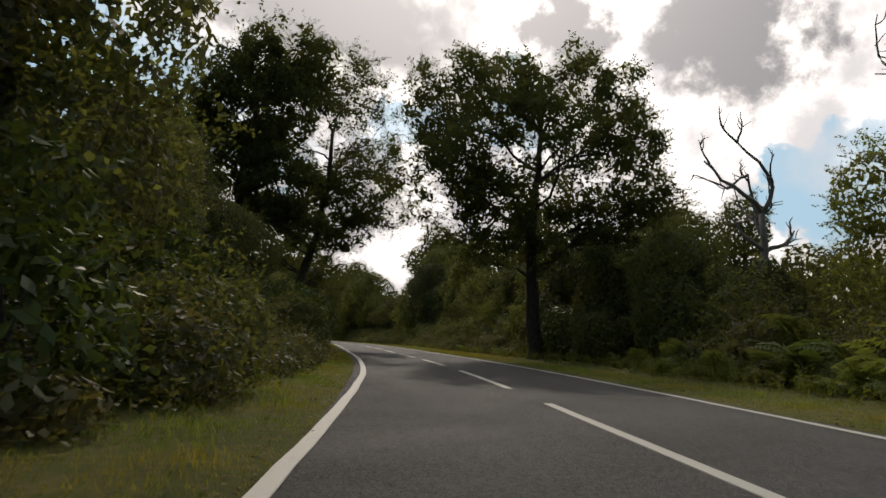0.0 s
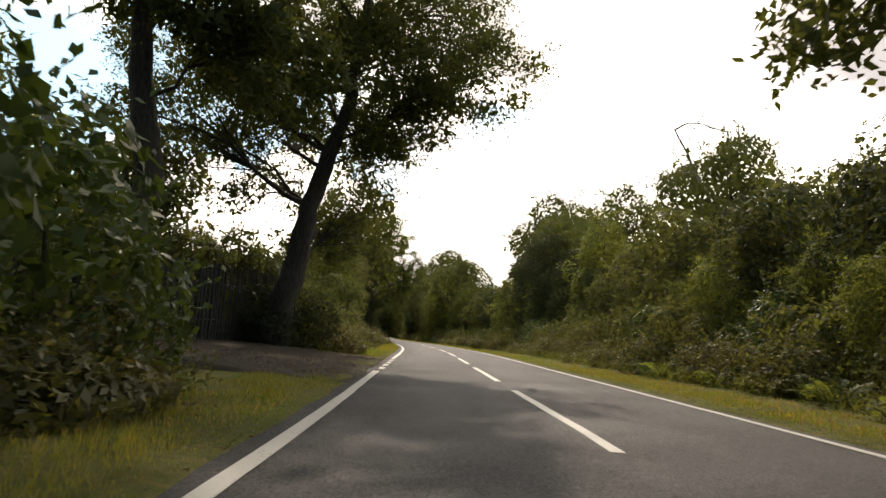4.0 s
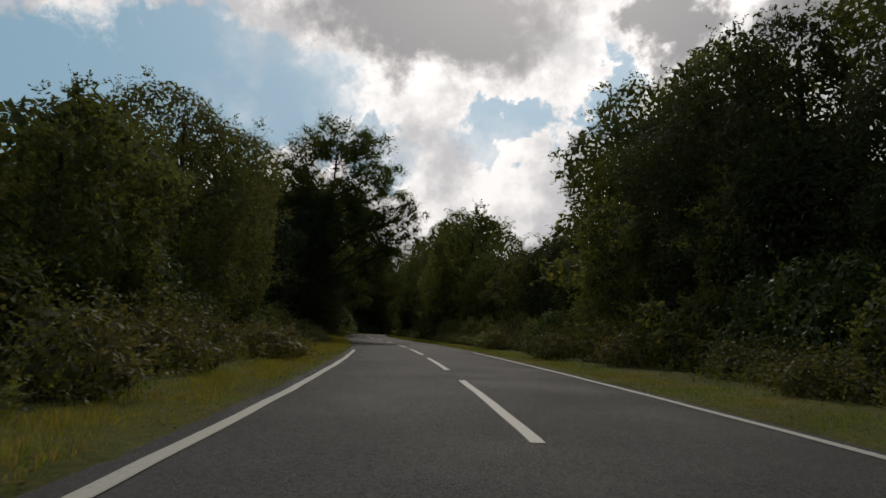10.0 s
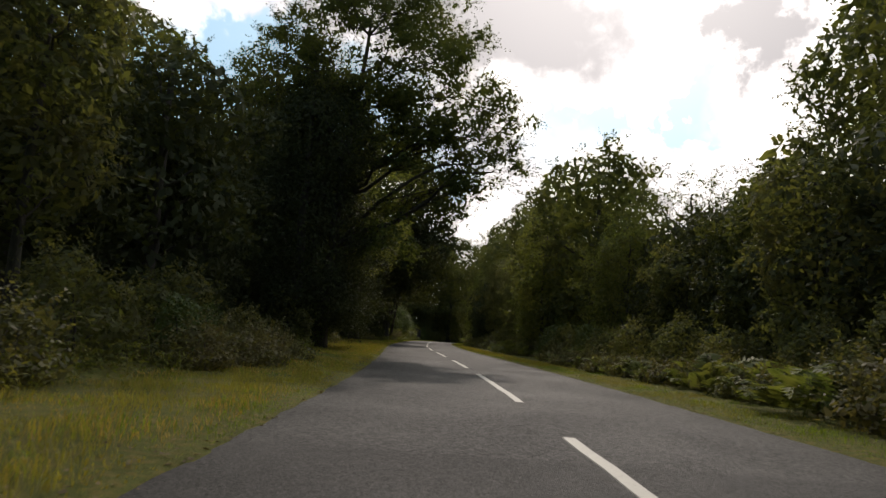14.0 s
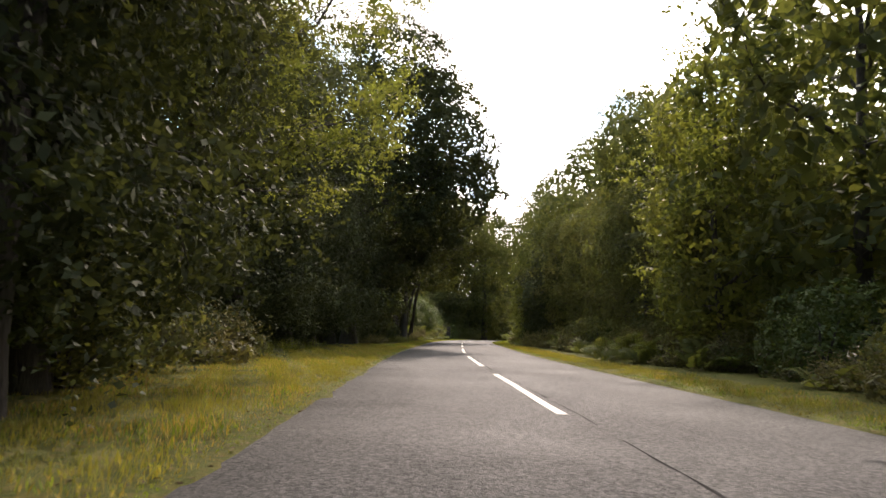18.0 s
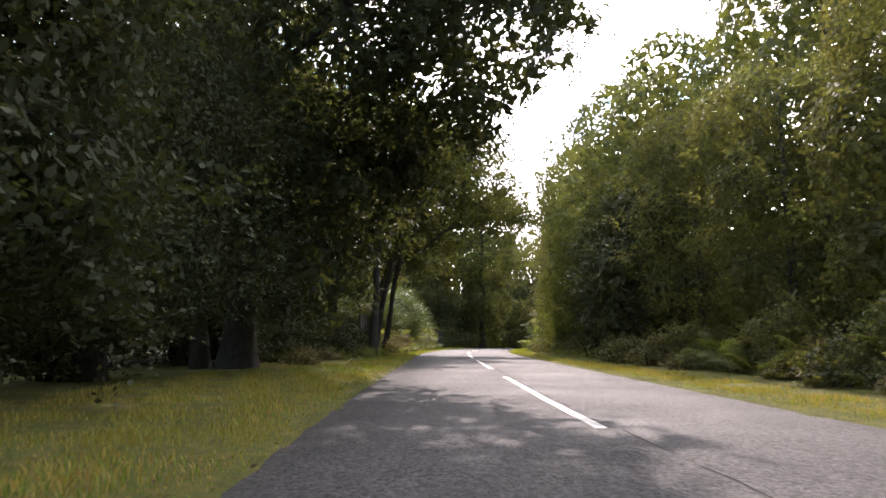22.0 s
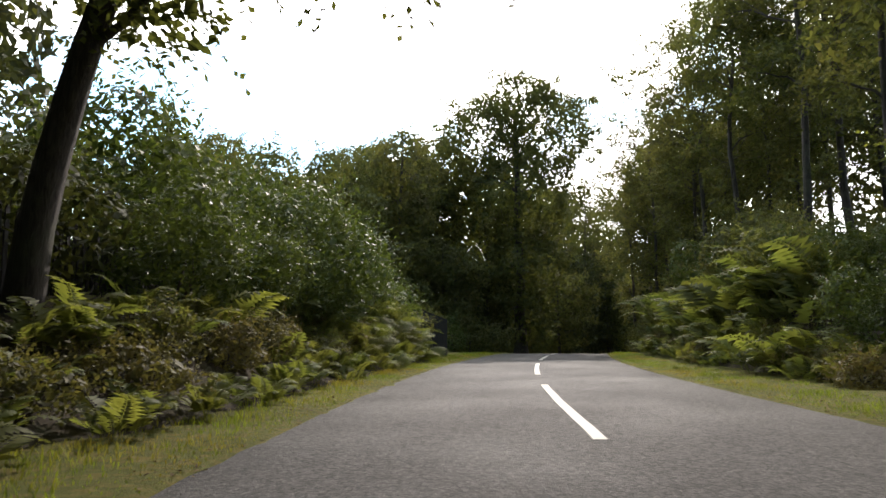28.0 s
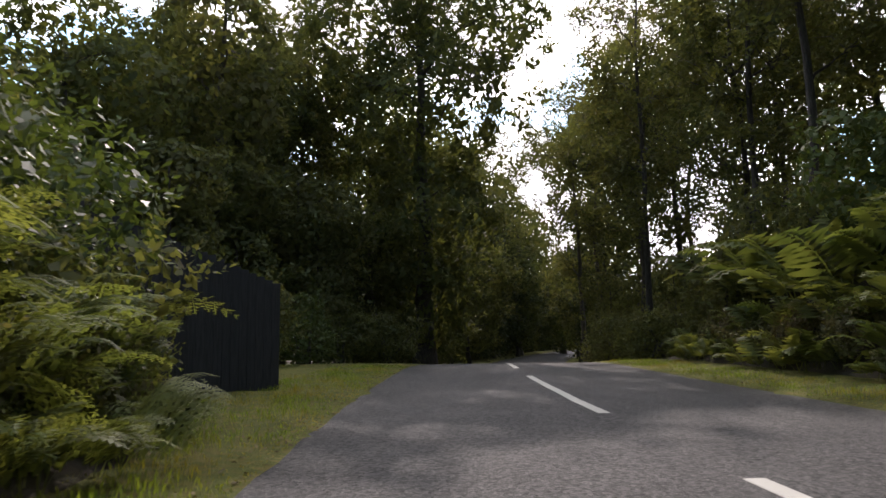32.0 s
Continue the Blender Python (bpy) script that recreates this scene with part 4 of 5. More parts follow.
bank("tall",
     tree("woodland_tree", 61, [(0, 0, 0), (0.2, 0.1, 5), (0, 0.3, 10), (0.2, 0.2, 15)],
          [(0, 0, 10, 4, 4, 3.6), (1, 0.6, 14, 3.6, 3.6, 3.6), (-1, -0.6, 13, 3.4, 3.4, 3.2), (0, 0, 6.5, 3.6, 3.6, 2.6)], LEAF_OAK, 0.18, 100, 7, twig=0.5,
          label="tall woodland tree with a narrow dark crown", trunk_r=0.28, heart=0.27, core_len=0.38),
     tree("woodland_tree", 62, [(0, 0, 0), (-0.2, 0.1, 5), (0.1, 0, 10), (0, 0.2, 16)],
          [(0, 0, 11, 3.6, 3.6, 3.6), (-1, 0.6, 15, 3.2, 3.2, 3.2), (1, -0.6, 13.4, 3.2, 3.2, 3.2), (0, 0, 7, 3.2, 3.2, 2.6)], LEAF_SHRUB, 0.18, 100, 7, twig=0.5,
          label="tall woodland tree with a narrow dark crown", trunk_r=0.26, heart=0.27, core_len=0.38))
bank("tall_near",
     tree("woodland_tree", 63, [(0, 0, 0), (0.3, 0.1, 4), (0.2, 0.3, 8), (0.5, 0.2, 12), (0.4, 0, 16)],
          [(0, 0, 10.5, 4, 4, 3.2), (1, 0.6, 14, 3.6, 3.6, 3.4), (-1, -0.6, 13, 3.4, 3.4, 3.2), (0.5, 0, 7.4, 3.4, 3.4, 2.2)], LEAF_OAK, 0.14, 130, 10, twig=0.5, blob=0.8,
          label="slender dark woodland tree with a high crown", trunk_r=0.27, fill=0.8, skin=False, heart=0.22),
     tree("woodland_tree", 64, [(0, 0, 0), (-0.2, 0.2, 4), (0.2, 0, 8), (-0.1, 0.2, 12), (0, 0, 16)],
          [(0, 0, 11, 3.6, 3.8, 3.2), (-1, 0.6, 14.6, 3.4, 3.4, 3.0), (1.2, -0.6, 12.6, 3.2, 3.2, 3.0), (-0.8, 0.6, 7.8, 3.0, 3.2, 2.0)], LEAF_SHRUB, 0.14, 130, 10, twig=0.5, blob=0.8,
          label="slender dark woodland tree with a high crown", trunk_r=0.24, fill=0.8, skin=False, heart=0.22))
bank("slender",
     tree("slender_tree", 65, [(0, 0, 0), (0.3, 0.1, 4), (0.1, 0.3, 8), (0.6, 0.1, 12), (0.5, 0, 16)],
          [(0, 0, 11, 3.2, 3.2, 3.0), (1.2, 0.6, 14.4, 2.8, 2.8, 2.6), (-1.4, -0.6, 13, 2.6, 2.6, 2.2), (0.8, 0.3, 8.0, 2.6, 2.6, 1.6), (-1.0, 0.6, 5.6, 1.6, 1.6, 1.2)], LEAF_OAK, 0.16, 120, 9, twig=0.5, blob=0.65,
          label="slender tree with a thin crown that lets the sky through", trunk_r=0.17, fill=0.42, skin=False, heart=0.2, twig_step=1),
     tree("slender_tree", 66, [(0, 0, 0), (-0.4, 0.1, 4), (-0.3, 0, 8), (-0.9, 0.2, 12), (-0.7, 0, 15)],
          [(0, 0, 10, 2.8, 2.8, 2.6), (-1.4, 0.6, 13.6, 2.8, 2.8, 2.4), (1.4, -0.6, 12.4, 2.4, 2.4, 2.0), (-0.8, 0.3, 7.0, 2.2, 2.2, 1.6)], LEAF_SHRUB, 0.16, 105, 9, twig=0.5, blob=0.65,
          label="slender tree with a thin crown that lets the sky through", trunk_r=0.14, fill=0.42, skin=False, heart=0.2, twig_step=1))
bank("shrub",
     shrub("hedge_shrub", 71, 1.9, 1.9, 3.2, LEAF_SHRUB, 0.115, 230, "dense dull-green hedge shrub"),
     shrub("hedge_shrub", 72, 2.1, 1.8, 2.7, LEAF_SHRUB, 0.115, 230, "dense dull-green hedge shrub"),
     shrub("hedge_shrub", 73, 1.8, 1.8, 3.4, LEAF_LAUREL, 0.115, 230, "leafy green hedge shrub", spikes=12))
bank("ivy",
     shrub("ivy_thicket", 75, 1.8, 1.8, 2.2, LEAF_DARK, 0.11, 230, "low black-green thicket of ivy and holly", wid=0.65),
     shrub("ivy_thicket", 76, 1.6, 1.9, 2.6, LEAF_DARK, 0.11, 230, "low black-green thicket of ivy and holly", wid=0.65))
bank("bramble",
     shrub("bramble", 81, 1.5, 1.5, 1.5, LEAF_BRAMBLE, 0.095, 200, "tangled bramble with small toothed leaves", "bramble", twig=0.5, wid=0.7, spikes=10),
     shrub("bramble", 82, 1.7, 1.4, 1.2, LEAF_BRAMBLE, 0.095, 200, "tangled bramble with small toothed leaves", "bramble", twig=0.5, wid=0.7, spikes=10))
bank("laurel",
     shrub("laurel_bush", 91, 2.4, 2.4, 4.2, LEAF_LAUREL, 0.14, 600, "large glossy green laurel bush", twig=0.45, wid=0.42, spikes=40, shoot=2.1),
     shrub("laurel_bush", 92, 2.2, 2.4, 3.6, LEAF_LAUREL, 0.14, 560, "large glossy green laurel bush", twig=0.45, wid=0.42, spikes=30, shoot=2.1))
bank("fern",
     fern("bracken", 101, 1.2, 14, "arching green bracken fern clump"),
     fern("bracken", 102, 1.0, 14, "arching green bracken fern clump"))
bank("fern_near",
     fern("bracken", 103, 1.3, 13, "tall green bracken clump with divided fronds", True),
     fern("bracken", 104, 1.1, 13, "tall green bracken clump with divided fronds", True))

# ---------------------------------------------------------------- single trees
def stand(ob, x, y, turn=0.0, s=1.0):
    ob.matrix_basis = pose(x, y, crest(y) - 0.04, 0, 0, turn) @ Matrix.Diagonal((s, s, s, 1))
    return ob


stand(tree("oak_tree", 201, [(0, 0, 0), (-0.2, 0, 4), (-0.2, 0.1, 7), (0.1, 0, 10), (0.2, 0, 15)],
           [(-0.5, 0, 11.4, 6.8, 6.2, 4.2), (-3.2, 0, 13.4, 4.0, 4, 2.8), (1.8, 0, 13.6, 4.4, 4, 3.0), (-5.0, 0.5, 9.2, 2.8, 3.2, 2.0), (4.2, 0, 9.8, 3.2, 3.4, 2.4), (-3.2, -0.4, 5.6, 1.8, 2.0, 1.5), (2.8, 0, 6.6, 2.8, 2.8, 2.0), (-2.0, -0.3, 7.8, 2.4, 2.4, 1.6), (0.3, 0.8, 4.6, 1.5, 1.5, 2.2), (4.8, 0, 6.8, 2.6, 2.8, 2.0), (6.2, 0.2, 8.6, 1.8, 2.0, 1.6)],
           LEAF_OAK, 0.15, 500, 13, limbs=20, twig=0.4, blob=0.85, trunk_r=0.37, heart=0.18, fill=1.6, skin=False, twig_step=1, label="large solitary oak with a broad round crown beside the road"), 5.8, 10.5)
stand(tree("oak_tree", 202, [(0, 0, 0), (0.35, 0, 2.2), (0.8, 0, 4.2), (1.25, 0, 6.4), (2.0, -0.1, 8.8), (2.6, 0, 12), (2.8, 0, 17)],
           [(2.5, 0, 17, 6.0, 6, 4.5), (-3, 0, 13.5, 5, 5, 3.4), (5.4, -0.4, 12.0, 3.2, 3.4, 2.6), (3.7, 0.6, 6.8, 1.3, 1.6, 3.0), (-4.5, 0, 8.6, 3.4, 3.4, 1.8), (3, 0, 21.5, 4, 4, 3), (2.0, 1.5, 11.0, 3.0, 3, 2.6), (1.0, 8.4, 6.6, 1.3, 1.5, 1.2), (2.7, 4.0, 4.9, 1.0, 1.3, 2.3), (-0.5, 4.6, 5.6, 1.7, 1.6, 1.2), (3.0, 3.4, 8.4, 1.5, 1.8, 2.0), (-0.6, 6.4, 8.6, 2.0, 2.0, 1.6), (-2.5, 5.0, 9.5, 2.2, 2.2, 2.0), (-1.0, 3.0, 10.8, 4.0, 3.0, 2.0), (3.2, 2.6, 12.0, 3.0, 3.0, 2.0), (-4.5, 3, 11.0, 3.2, 3.0, 2.4), (5.0, 3.0, 14.5, 3.4, 3.4, 2.6), (-2.7, 1.2, 5.8, 1.6, 1.4, 1.1), (-1.4, 2.0, 6.4, 1.3, 1.2, 0.9), (1.9, 3.7, 7.2, 1.3, 1.3, 1.6), (2.5, 4.5, 5.6, 0.95, 0.95, 2.0), (1.0, 4.2, 4.4, 1.0, 1.0, 1.2), (6.6, 0, 10.6, 2.6, 2.6, 2.0), (4.4, 0, 9.2, 2.4, 2.4, 1.8), (8.2, 0.3, 11.6, 1.9, 2.0, 1.5), (-2.5, 0, 10.0, 2.6, 2.6, 2.0)],
           LEAF_OAK, 0.14, 760, 11, limbs=24, trunk_r=0.55, heart=0.19, fill=1.1, skin=False, twig_step=1, label="huge leaning oak with a thick dark trunk by the track mouth", hang=0.2), -10.2, 28.3)
stand(tree("oak_tree", 203, [(0, 0, 0), (0.3, 0, 4), (-0.2, 0, 7.5), (-0.7, 0, 11), (0.3, 0, 15), (0, 0, 18)],
           [(0, 0, 17, 4.5, 4.5, 3.6), (-2, 0, 13.5, 4, 4, 3), (2.0, 0, 20, 3.4, 3.4, 2.6), (1.8, 0, 11.4, 3.0, 3.0, 2.2), (3.4, 0.4, 8.6, 2.0, 2.2, 1.6)], LEAF_OAK, 0.15, 460, 12, limbs=13, trunk_r=0.5, heart=0.27, fill=1.2, skin=False, twig_step=1,
           label="old oak with a crooked trunk among dark trees"), -12.0, 21.5)
stand(tree("ash_tree", 204, [(0, 0, 0), (0.2, 0, 4), (0.3, 0.2, 8), (0.8, 0, 12), (1.2, 0, 17)],
           [(1.5, 0, 15.2, 5.0, 4.6, 3.8), (-3.2, 0, 13.2, 3.0, 3.0, 3.0), (5.4, 0, 13.2, 3.0, 3.2, 3.2), (4.2, -0.2, 10.4, 2.6, 2.4, 2.0), (7.0, -0.3, 10.9, 2.2, 2.4, 2.2), (2.0, 0, 12.0, 2.6, 2.4, 2.2), (4.4, 0, 8.2, 2.2, 2.2, 1.7), (3.4, -0.2, 6.0, 1.8, 1.8, 1.4), (8.6, 0, 11.4, 1.5, 1.7, 1.3), (7.6, 0, 9.2, 1.8, 1.8, 1.5), (6.0, 0, 7.6, 1.4, 1.5, 1.2), (1.0, 0, 18.4, 3.4, 3.2, 2.2), (4.2, 0, 17.0, 2.6, 2.6, 2.2), (-1.6, 0.3, 16.8, 2.6, 2.6, 2.0)],
           LEAF_ASH, 0.15, 540, 11, twig=0.5, blob=0.75, wid=0.45, limbs=30, trunk_r=0.32, fill=0.75, skin=False, heart=0.2, twig_step=1, label="airy ash tree with feathery foliage over an ivy-clad stem"), -23.6, 102.0)
stand(tree("lime_tree", 205, [(0, 0, 0), (0.2, 0, 5), (0.3, 0.1, 10), (0.2, 0, 18)],
           [(3.4, 0, 10, 5.2, 5, 5.0), (3.8, 0, 16, 4.6, 4.4, 4.6), (2.0, 0.4, 6, 4.0, 4.2, 3.0), (7.6, -1, 9.8, 3.4, 3.4, 3.0), (7.4, -1.5, 14, 3.6, 3.4, 3.4), (9.2, 0, 11.4, 2.0, 2.2, 2.0), (1.8, 0, 3.6, 2.4, 3.0, 2.6), (5.8, 0, 18, 3.0, 3.0, 2.4), (2.6, 0, 21.0, 4.2, 3.8, 3.2)],
           LEAF_DARK, 0.16, 560, 10, twig=0.5, blob=1.0, limbs=18, trunk_r=0.5, fill=1.6, core_len=0.3, heart=0.26, label="tall black-green tree with a dense crown over the road"), -35.6, 141.0)
stand(tree("maple_tree", 207, [(0, 0, 0), (0.2, 0, 4), (0.5, 0, 8), (0.6, 0, 13)],
           [(4.0, 0, 12.5, 4.0, 4.2, 3.2), (5.0, -0.5, 8.6, 2.6, 3.0, 2.4), (5.2, 1.0, 6.0, 1.7, 2.2, 1.3), (1.0, -1.5, 10.5, 2.6, 2.6, 2.4)], LEAF_LIME, 0.12, 160, 14, twig=0.45, blob=0.75, limbs=12, wid=0.62,
           trunk_r=0.26, fill=1.0, skin=False, heart=0.13, label="field maple with hanging sunlit yellow-green branches"), -30.4, 114.0)
stand(tree("oak_tree", 206, [(0, 0, 0), (0.1, 0, 6), (-0.1, 0.1, 12), (0, 0, 20)],
           [(0, 0, 13, 5.6, 5, 4.6), (-3.5, 0, 18.0, 4.4, 4.2, 4.0), (2.8, 0, 18.4, 4.4, 4.2, 3.8), (0.5, 0, 7.5, 4.4, 4.4, 3.6), (0, 0, 3.6, 3.2, 3.2, 3.0), (0, -0.6, 9.5, 2.4, 2.0, 4.0), (0.6, 0, 21.4, 4.0, 3.6, 2.6)],
           LEAF_OAK, 0.18, 330, 10, twig=0.5, blob=1.05, limbs=16, trunk_r=0.5, fill=1.3, heart=0.3, core_len=0.36, label="very tall ivy-clad oak facing the bend"), -40.6, 219.0, 0, 1.06)
stand(tree("elder_tree", 208, [(0, 0, 0), (0.1, 0, 2), (0.3, 0.1, 4), (0.5, 0, 7)],
           [(0.3, 0, 4.6, 1.7, 1.7, 1.7), (0.9, 0.1, 6.0, 1.5, 1.5, 1.5), (-0.6, 0, 6.3, 1.2, 1.2, 1.3), (0.4, 0, 7.4, 1.0, 1.0, 1.0)], LEAF_ASH, 0.12, 80, 7, twig=0.4, blob=0.55, wid=0.4, limbs=12,
           trunk_r=0.10, fill=0.3, skin=False, core_len=0.2, twig_step=1, label="thin pale-leaved elder behind the hedge"), -11.6, 38.4)
stand(dead_tree("dead_tree", 301, 15.8, 0.36, "bare bleached dead tree with forked limbs"), 21.8, 18.3, 20)
stand(dead_tree("dead_tree", 302, 17.5, 0.30, "bare dead tree rising above the wood"), 12.5, 50.0, 130)
stand(dead_tree("dead_tree", 303, 16.5, 0.26, "half-dead tree with bare crooked limbs"), 21.6, -0.5, 70)

for name, y0, y1, os_ in (("bank_left", 165, 192, (-4.2, -4.8, -5.6, -6.4, -7.2, -8.0, -10.0, -13.0, -16.0)), ("bank_right", 173, 213, (5.2, 5.6, 6.0, 7.0, 8.0, 9.0, 11.0, 14.0, 17.0))):
    bv, bf_ = [], []
    ys = np.arange(y0, y1 + 0.1, 0.75)
    for y in ys:
        for k, o in enumerate(os_):
            fall = 1.0 if k < 7 else (0.5 if k == 7 else 0.0)
            bv.append(at(float(y), o, bank_z(float(y), o) * fall - 0.02 + float(rng.normal()) * 0.03))
    c = len(os_)
    for i in range(len(ys) - 1):
        for k in range(c - 1):
            q = (i * c + k, i * c + k + 1, (i + 1) * c + k + 1, (i + 1) * c + k)
            bf_.append(q if os_[0] > 0 else q[::-1])
    tagged(mesh_ob(name, bv, bf_, GROUND, smooth=True), "earth bank overgrown with bracken beside the road", "bank", "", "structure")

# ---------------------------------------------------------------- planting: the side to the left of the lane
def row(kind, y0, y1, step, o, s, jit=0.5, sz=None, group="", spread=0.12):
    y = y0
    while y <= y1:
        k = float(rng.uniform(1 - spread, 1 + spread)) * s
        plant(kind, y + float(rng.normal()) * step * 0.12, o + float(rng.normal()) * jit, k, None, (sz * k / s if sz else None), group)
        y += step


HEDGE, WOOD, BANK = "roadside hedge", "roadside wood", "bracken bank"
# dark trees at the start
for y, o, kind, s in ((-24, -8.5, "tall", 0.75), (-17.5, -9.8, "mid_near", 1.2), (-11, -9.4, "mid_near", 1.1), (-5, -9.2, "mid_near", 0.6), (3.5, -9.4, "mid_near", 0.56), (-1, -14, "tall", 0.48),
                      (8.5, -8.8, "mid_near", 0.55), (15, -13, "tall", 0.72), (10, -9.2, "yew", 0.62), (5.5, -9.8, "yew", 0.75), (0.5, -10, "yew", 0.8), (13, -12, "yew", 0.8), (30, -14, "yew", 0.8), (24, -17, "yew", 0.95), (18, -16, "yew", 0.95), (8, -15, "oak", 0.75), (-14, -14, "oak", 0.85)):
    plant(kind, y, o, s, group=WOOD)
row("shrub", -25, -6, 3.0, -6.6, 1.0, group=HEDGE)
row("shrub", -3, 14, 2.4, -6.6, 1.15, group=HEDGE)
row("bramble", -22, 13, 2.3, -5.6, 0.85, group=HEDGE)
# behind the track mouth
for y, o, kind, s in ((36, -11, "mid", 0.62), (33, -15, "mid", 1.1), (27, -20, "tall", 0.8), (20, -18, "tall", 0.85), (41, -15, "mid", 0.7)):
    plant(kind, y, o, s, group=WOOD)
row("shrub", 33, 48, 2.7, -7.6, 1.05, group=HEDGE)
for y, o, k in ((29.4, -7.4, 0.9), (31.2, -7.2, 1.15), (30.6, -8.4, 1.3), (24.0, -13.6, 1.0)):
    plant("ivy", y, o, k, group=HEDGE)
row("bramble", 32.5, 66, 2.2, -6.0, 0.9, group=HEDGE)
row("mid", 44, 58, 4.6, -11.0, 0.55, group=WOOD)
row("shrub", 49, 66, 2.8, -7.8, 1.0, group=HEDGE)
for y, o, kind, s in ((63, -9.5, "mid", 0.72), (56.5, -7.8, "mid", 0.58), (59.5, -8.4, "mid", 0.66), (68, -9.2, "mid_near", 0.78), (73.5, -9.2, "mid_near", 0.82), (79, -9.5, "tall", 0.54), (85, -9.8, "tall", 0.54), (71, -14, "tall", 0.6),
                      (92.5, -10.4, "yew", 1.05), (98.5, -11, "yew_near", 0.66), (103.0, -7.6, "ivy_wall", 1.06), (96.0, -13, "yew", 1.15), (88, -12, "yew", 0.95), (106, -7.2, "ivy_wall", 1.0), (88, -12.5, "tall", 0.62), (95, -13, "oak", 0.68)):
    plant(kind, y, o, s, group=WOOD)
row("shrub", 67, 92, 3.2, -8.2, 0.8, group=HEDGE)
row("bramble", 68, 92, 3.0, -7.2, 0.8, group=HEDGE)
row("bramble", 84.9, 91, 1.5, -6.0, 0.75, 0.2, group=HEDGE)
row("shrub", 86, 92, 2.2, -6.9, 0.5, 0.2, group=HEDGE)
# the dark wood
for y, o, kind, s in ((107, -10.5, "tall_near", 0.95), (110.5, -9.4, "shrub", 1.1), (113, -9.4, "shrub", 1.25), (112, -11.0, "oak", 0.85), (117, -10.8, "tall_near", 0.95), (122.5, -11.5, "oak", 0.9),
                      (133, -10.0, "tall_near", 1.05), (146, -11.0, "yew_near", 1.0), (143, -9.4, "tall_near", 1.05), (148, -10.2, "tall_near", 0.95), (152, -9.2, "tall_near", 1.0), (157, -10.5, "tall_near", 0.95),
                      (150, -13, "yew", 1.3), (158, -14, "tall", 1.0), (163, -12, "tall_near", 0.95), (169, -12.5, "tall", 0.9), (165, -15, "slender", 1.0), (159, -13, "yew", 0.9),
                      (114, -13, "yew", 1.5), (125, -10.2, "ivy_wall", 1.22), (131, -9.6, "ivy_wall", 1.3), (136.5, -9.4, "ivy_wall", 1.05), (108, -9.6, "oak", 0.9), (164, -10.5, "shrub", 1.2), (169, -10.8, "laurel", 0.9), (159, -16.5, "oak", 1.05), (167, -18, "oak", 1.0), (150, -17, "oak", 1.0), (154, -14.5, "slender", 1.1), (174, -14.5, "mid", 0.85), (179, -16.5, "yew", 1.2), (172, -18.5, "yew", 1.3), (190, -15, "tall", 0.58), (196, -18, "yew", 1.3), (193, -13, "yew", 1.0)):
    plant(kind, y, o, s, group=WOOD)
row("shrub", 101, 111, 3.0, -7.6, 0.9, group=HEDGE)
row("bramble", 146, 160, 2.6, -7.0, 0.6, group=HEDGE)
row("ivy", 146, 172, 2.6, -8.6, 1.0, group=HEDGE)
row("ivy", 100, 140, 3.4, -11.0, 0.9, group=HEDGE)
row("ivy", 154.5, 163.5, 2.4, -7.3, 0.95, 0.15, group=HEDGE)
for y, o, kind, k in ((115.5, -8.6, "ivy", 0.8), (113.8, -7.6, "bramble", 1.05), (117, -8.2, "bramble", 1.1), (118, -8.6, "ivy", 0.7)):
    plant(kind, y, o, k, group=HEDGE)
# bracken bank, laurels, and the wood behind
row("fern", 167.5, 180, 1.5, -5.5, 0.85, 0.4, group=BANK, spread=0.35)
row("laurel", 173.5, 181, 1.9, -6.5, 0.72, 0.25, group=HEDGE, spread=0.2)
row("fern", 176.5, 184, 1.7, -6.4, 1.3, 0.4, group=BANK, spread=0.3)
row("fern", 168, 176, 1.0, -6.50, 0.8, 0.2, group=BANK)
row("fern_near", 179, 190.2, 0.85, -5.15, 1.0, 0.3, group=BANK)
row("bramble", 166.5, 189.5, 1.6, -5.35, 0.62, 0.25, group=BANK)
row("fern", 166, 189.5, 0.9, -4.65, 0.62, 0.15, group=BANK)
row("bramble", 175, 204, 1.8, 6.2, 0.62, 0.25, group=BANK)
row("fern_near", 181, 190.0, 0.8, -5.55, 1.15, 0.25, group=BANK)
row("fern_near", 184, 190, 0.9, -6.50, 1.25, 0.25, group=BANK)
row("laurel", 180, 190, 2.2, -6.60, 0.95, 0.15, group=HEDGE)
row("fern_near", 185.5, 189.2, 0.7, -5.2, 1.05, 0.15, group=BANK)
row("fern_near", 180, 188.5, 0.8, -4.6, 0.62, 0.12, group=BANK, spread=0.25)
row("fern_near", 185.5, 189.8, 0.7, -6.05, 1.8, 0.15, group=BANK)
row("laurel", 183, 191, 2.6, -7.20, 0.95, 0.2, group=HEDGE)
row("shrub", 184.5, 190.5, 2.0, -6.20, 0.85, 0.2, group=HEDGE)
row("laurel", 182, 191, 2.4, -9.6, 1.45, group=HEDGE)
row("laurel", 177, 189, 3.0, -9.2, 1.25, group=HEDGE)
for y, o, kind, s in ((181, -11, "mid", 0.62), (188, -11, "mid", 0.8), (200, -9.0, "shrub", 1.0), (204, -8.2, "shrub", 1.1), (208, -7.5, "shrub", 1.0),
                      (206, -12, "mid", 0.9), (198, -12, "mid", 0.8), (212, -7.0, "shrub", 1.1)):
    plant(kind, y, o, s, group=WOOD)

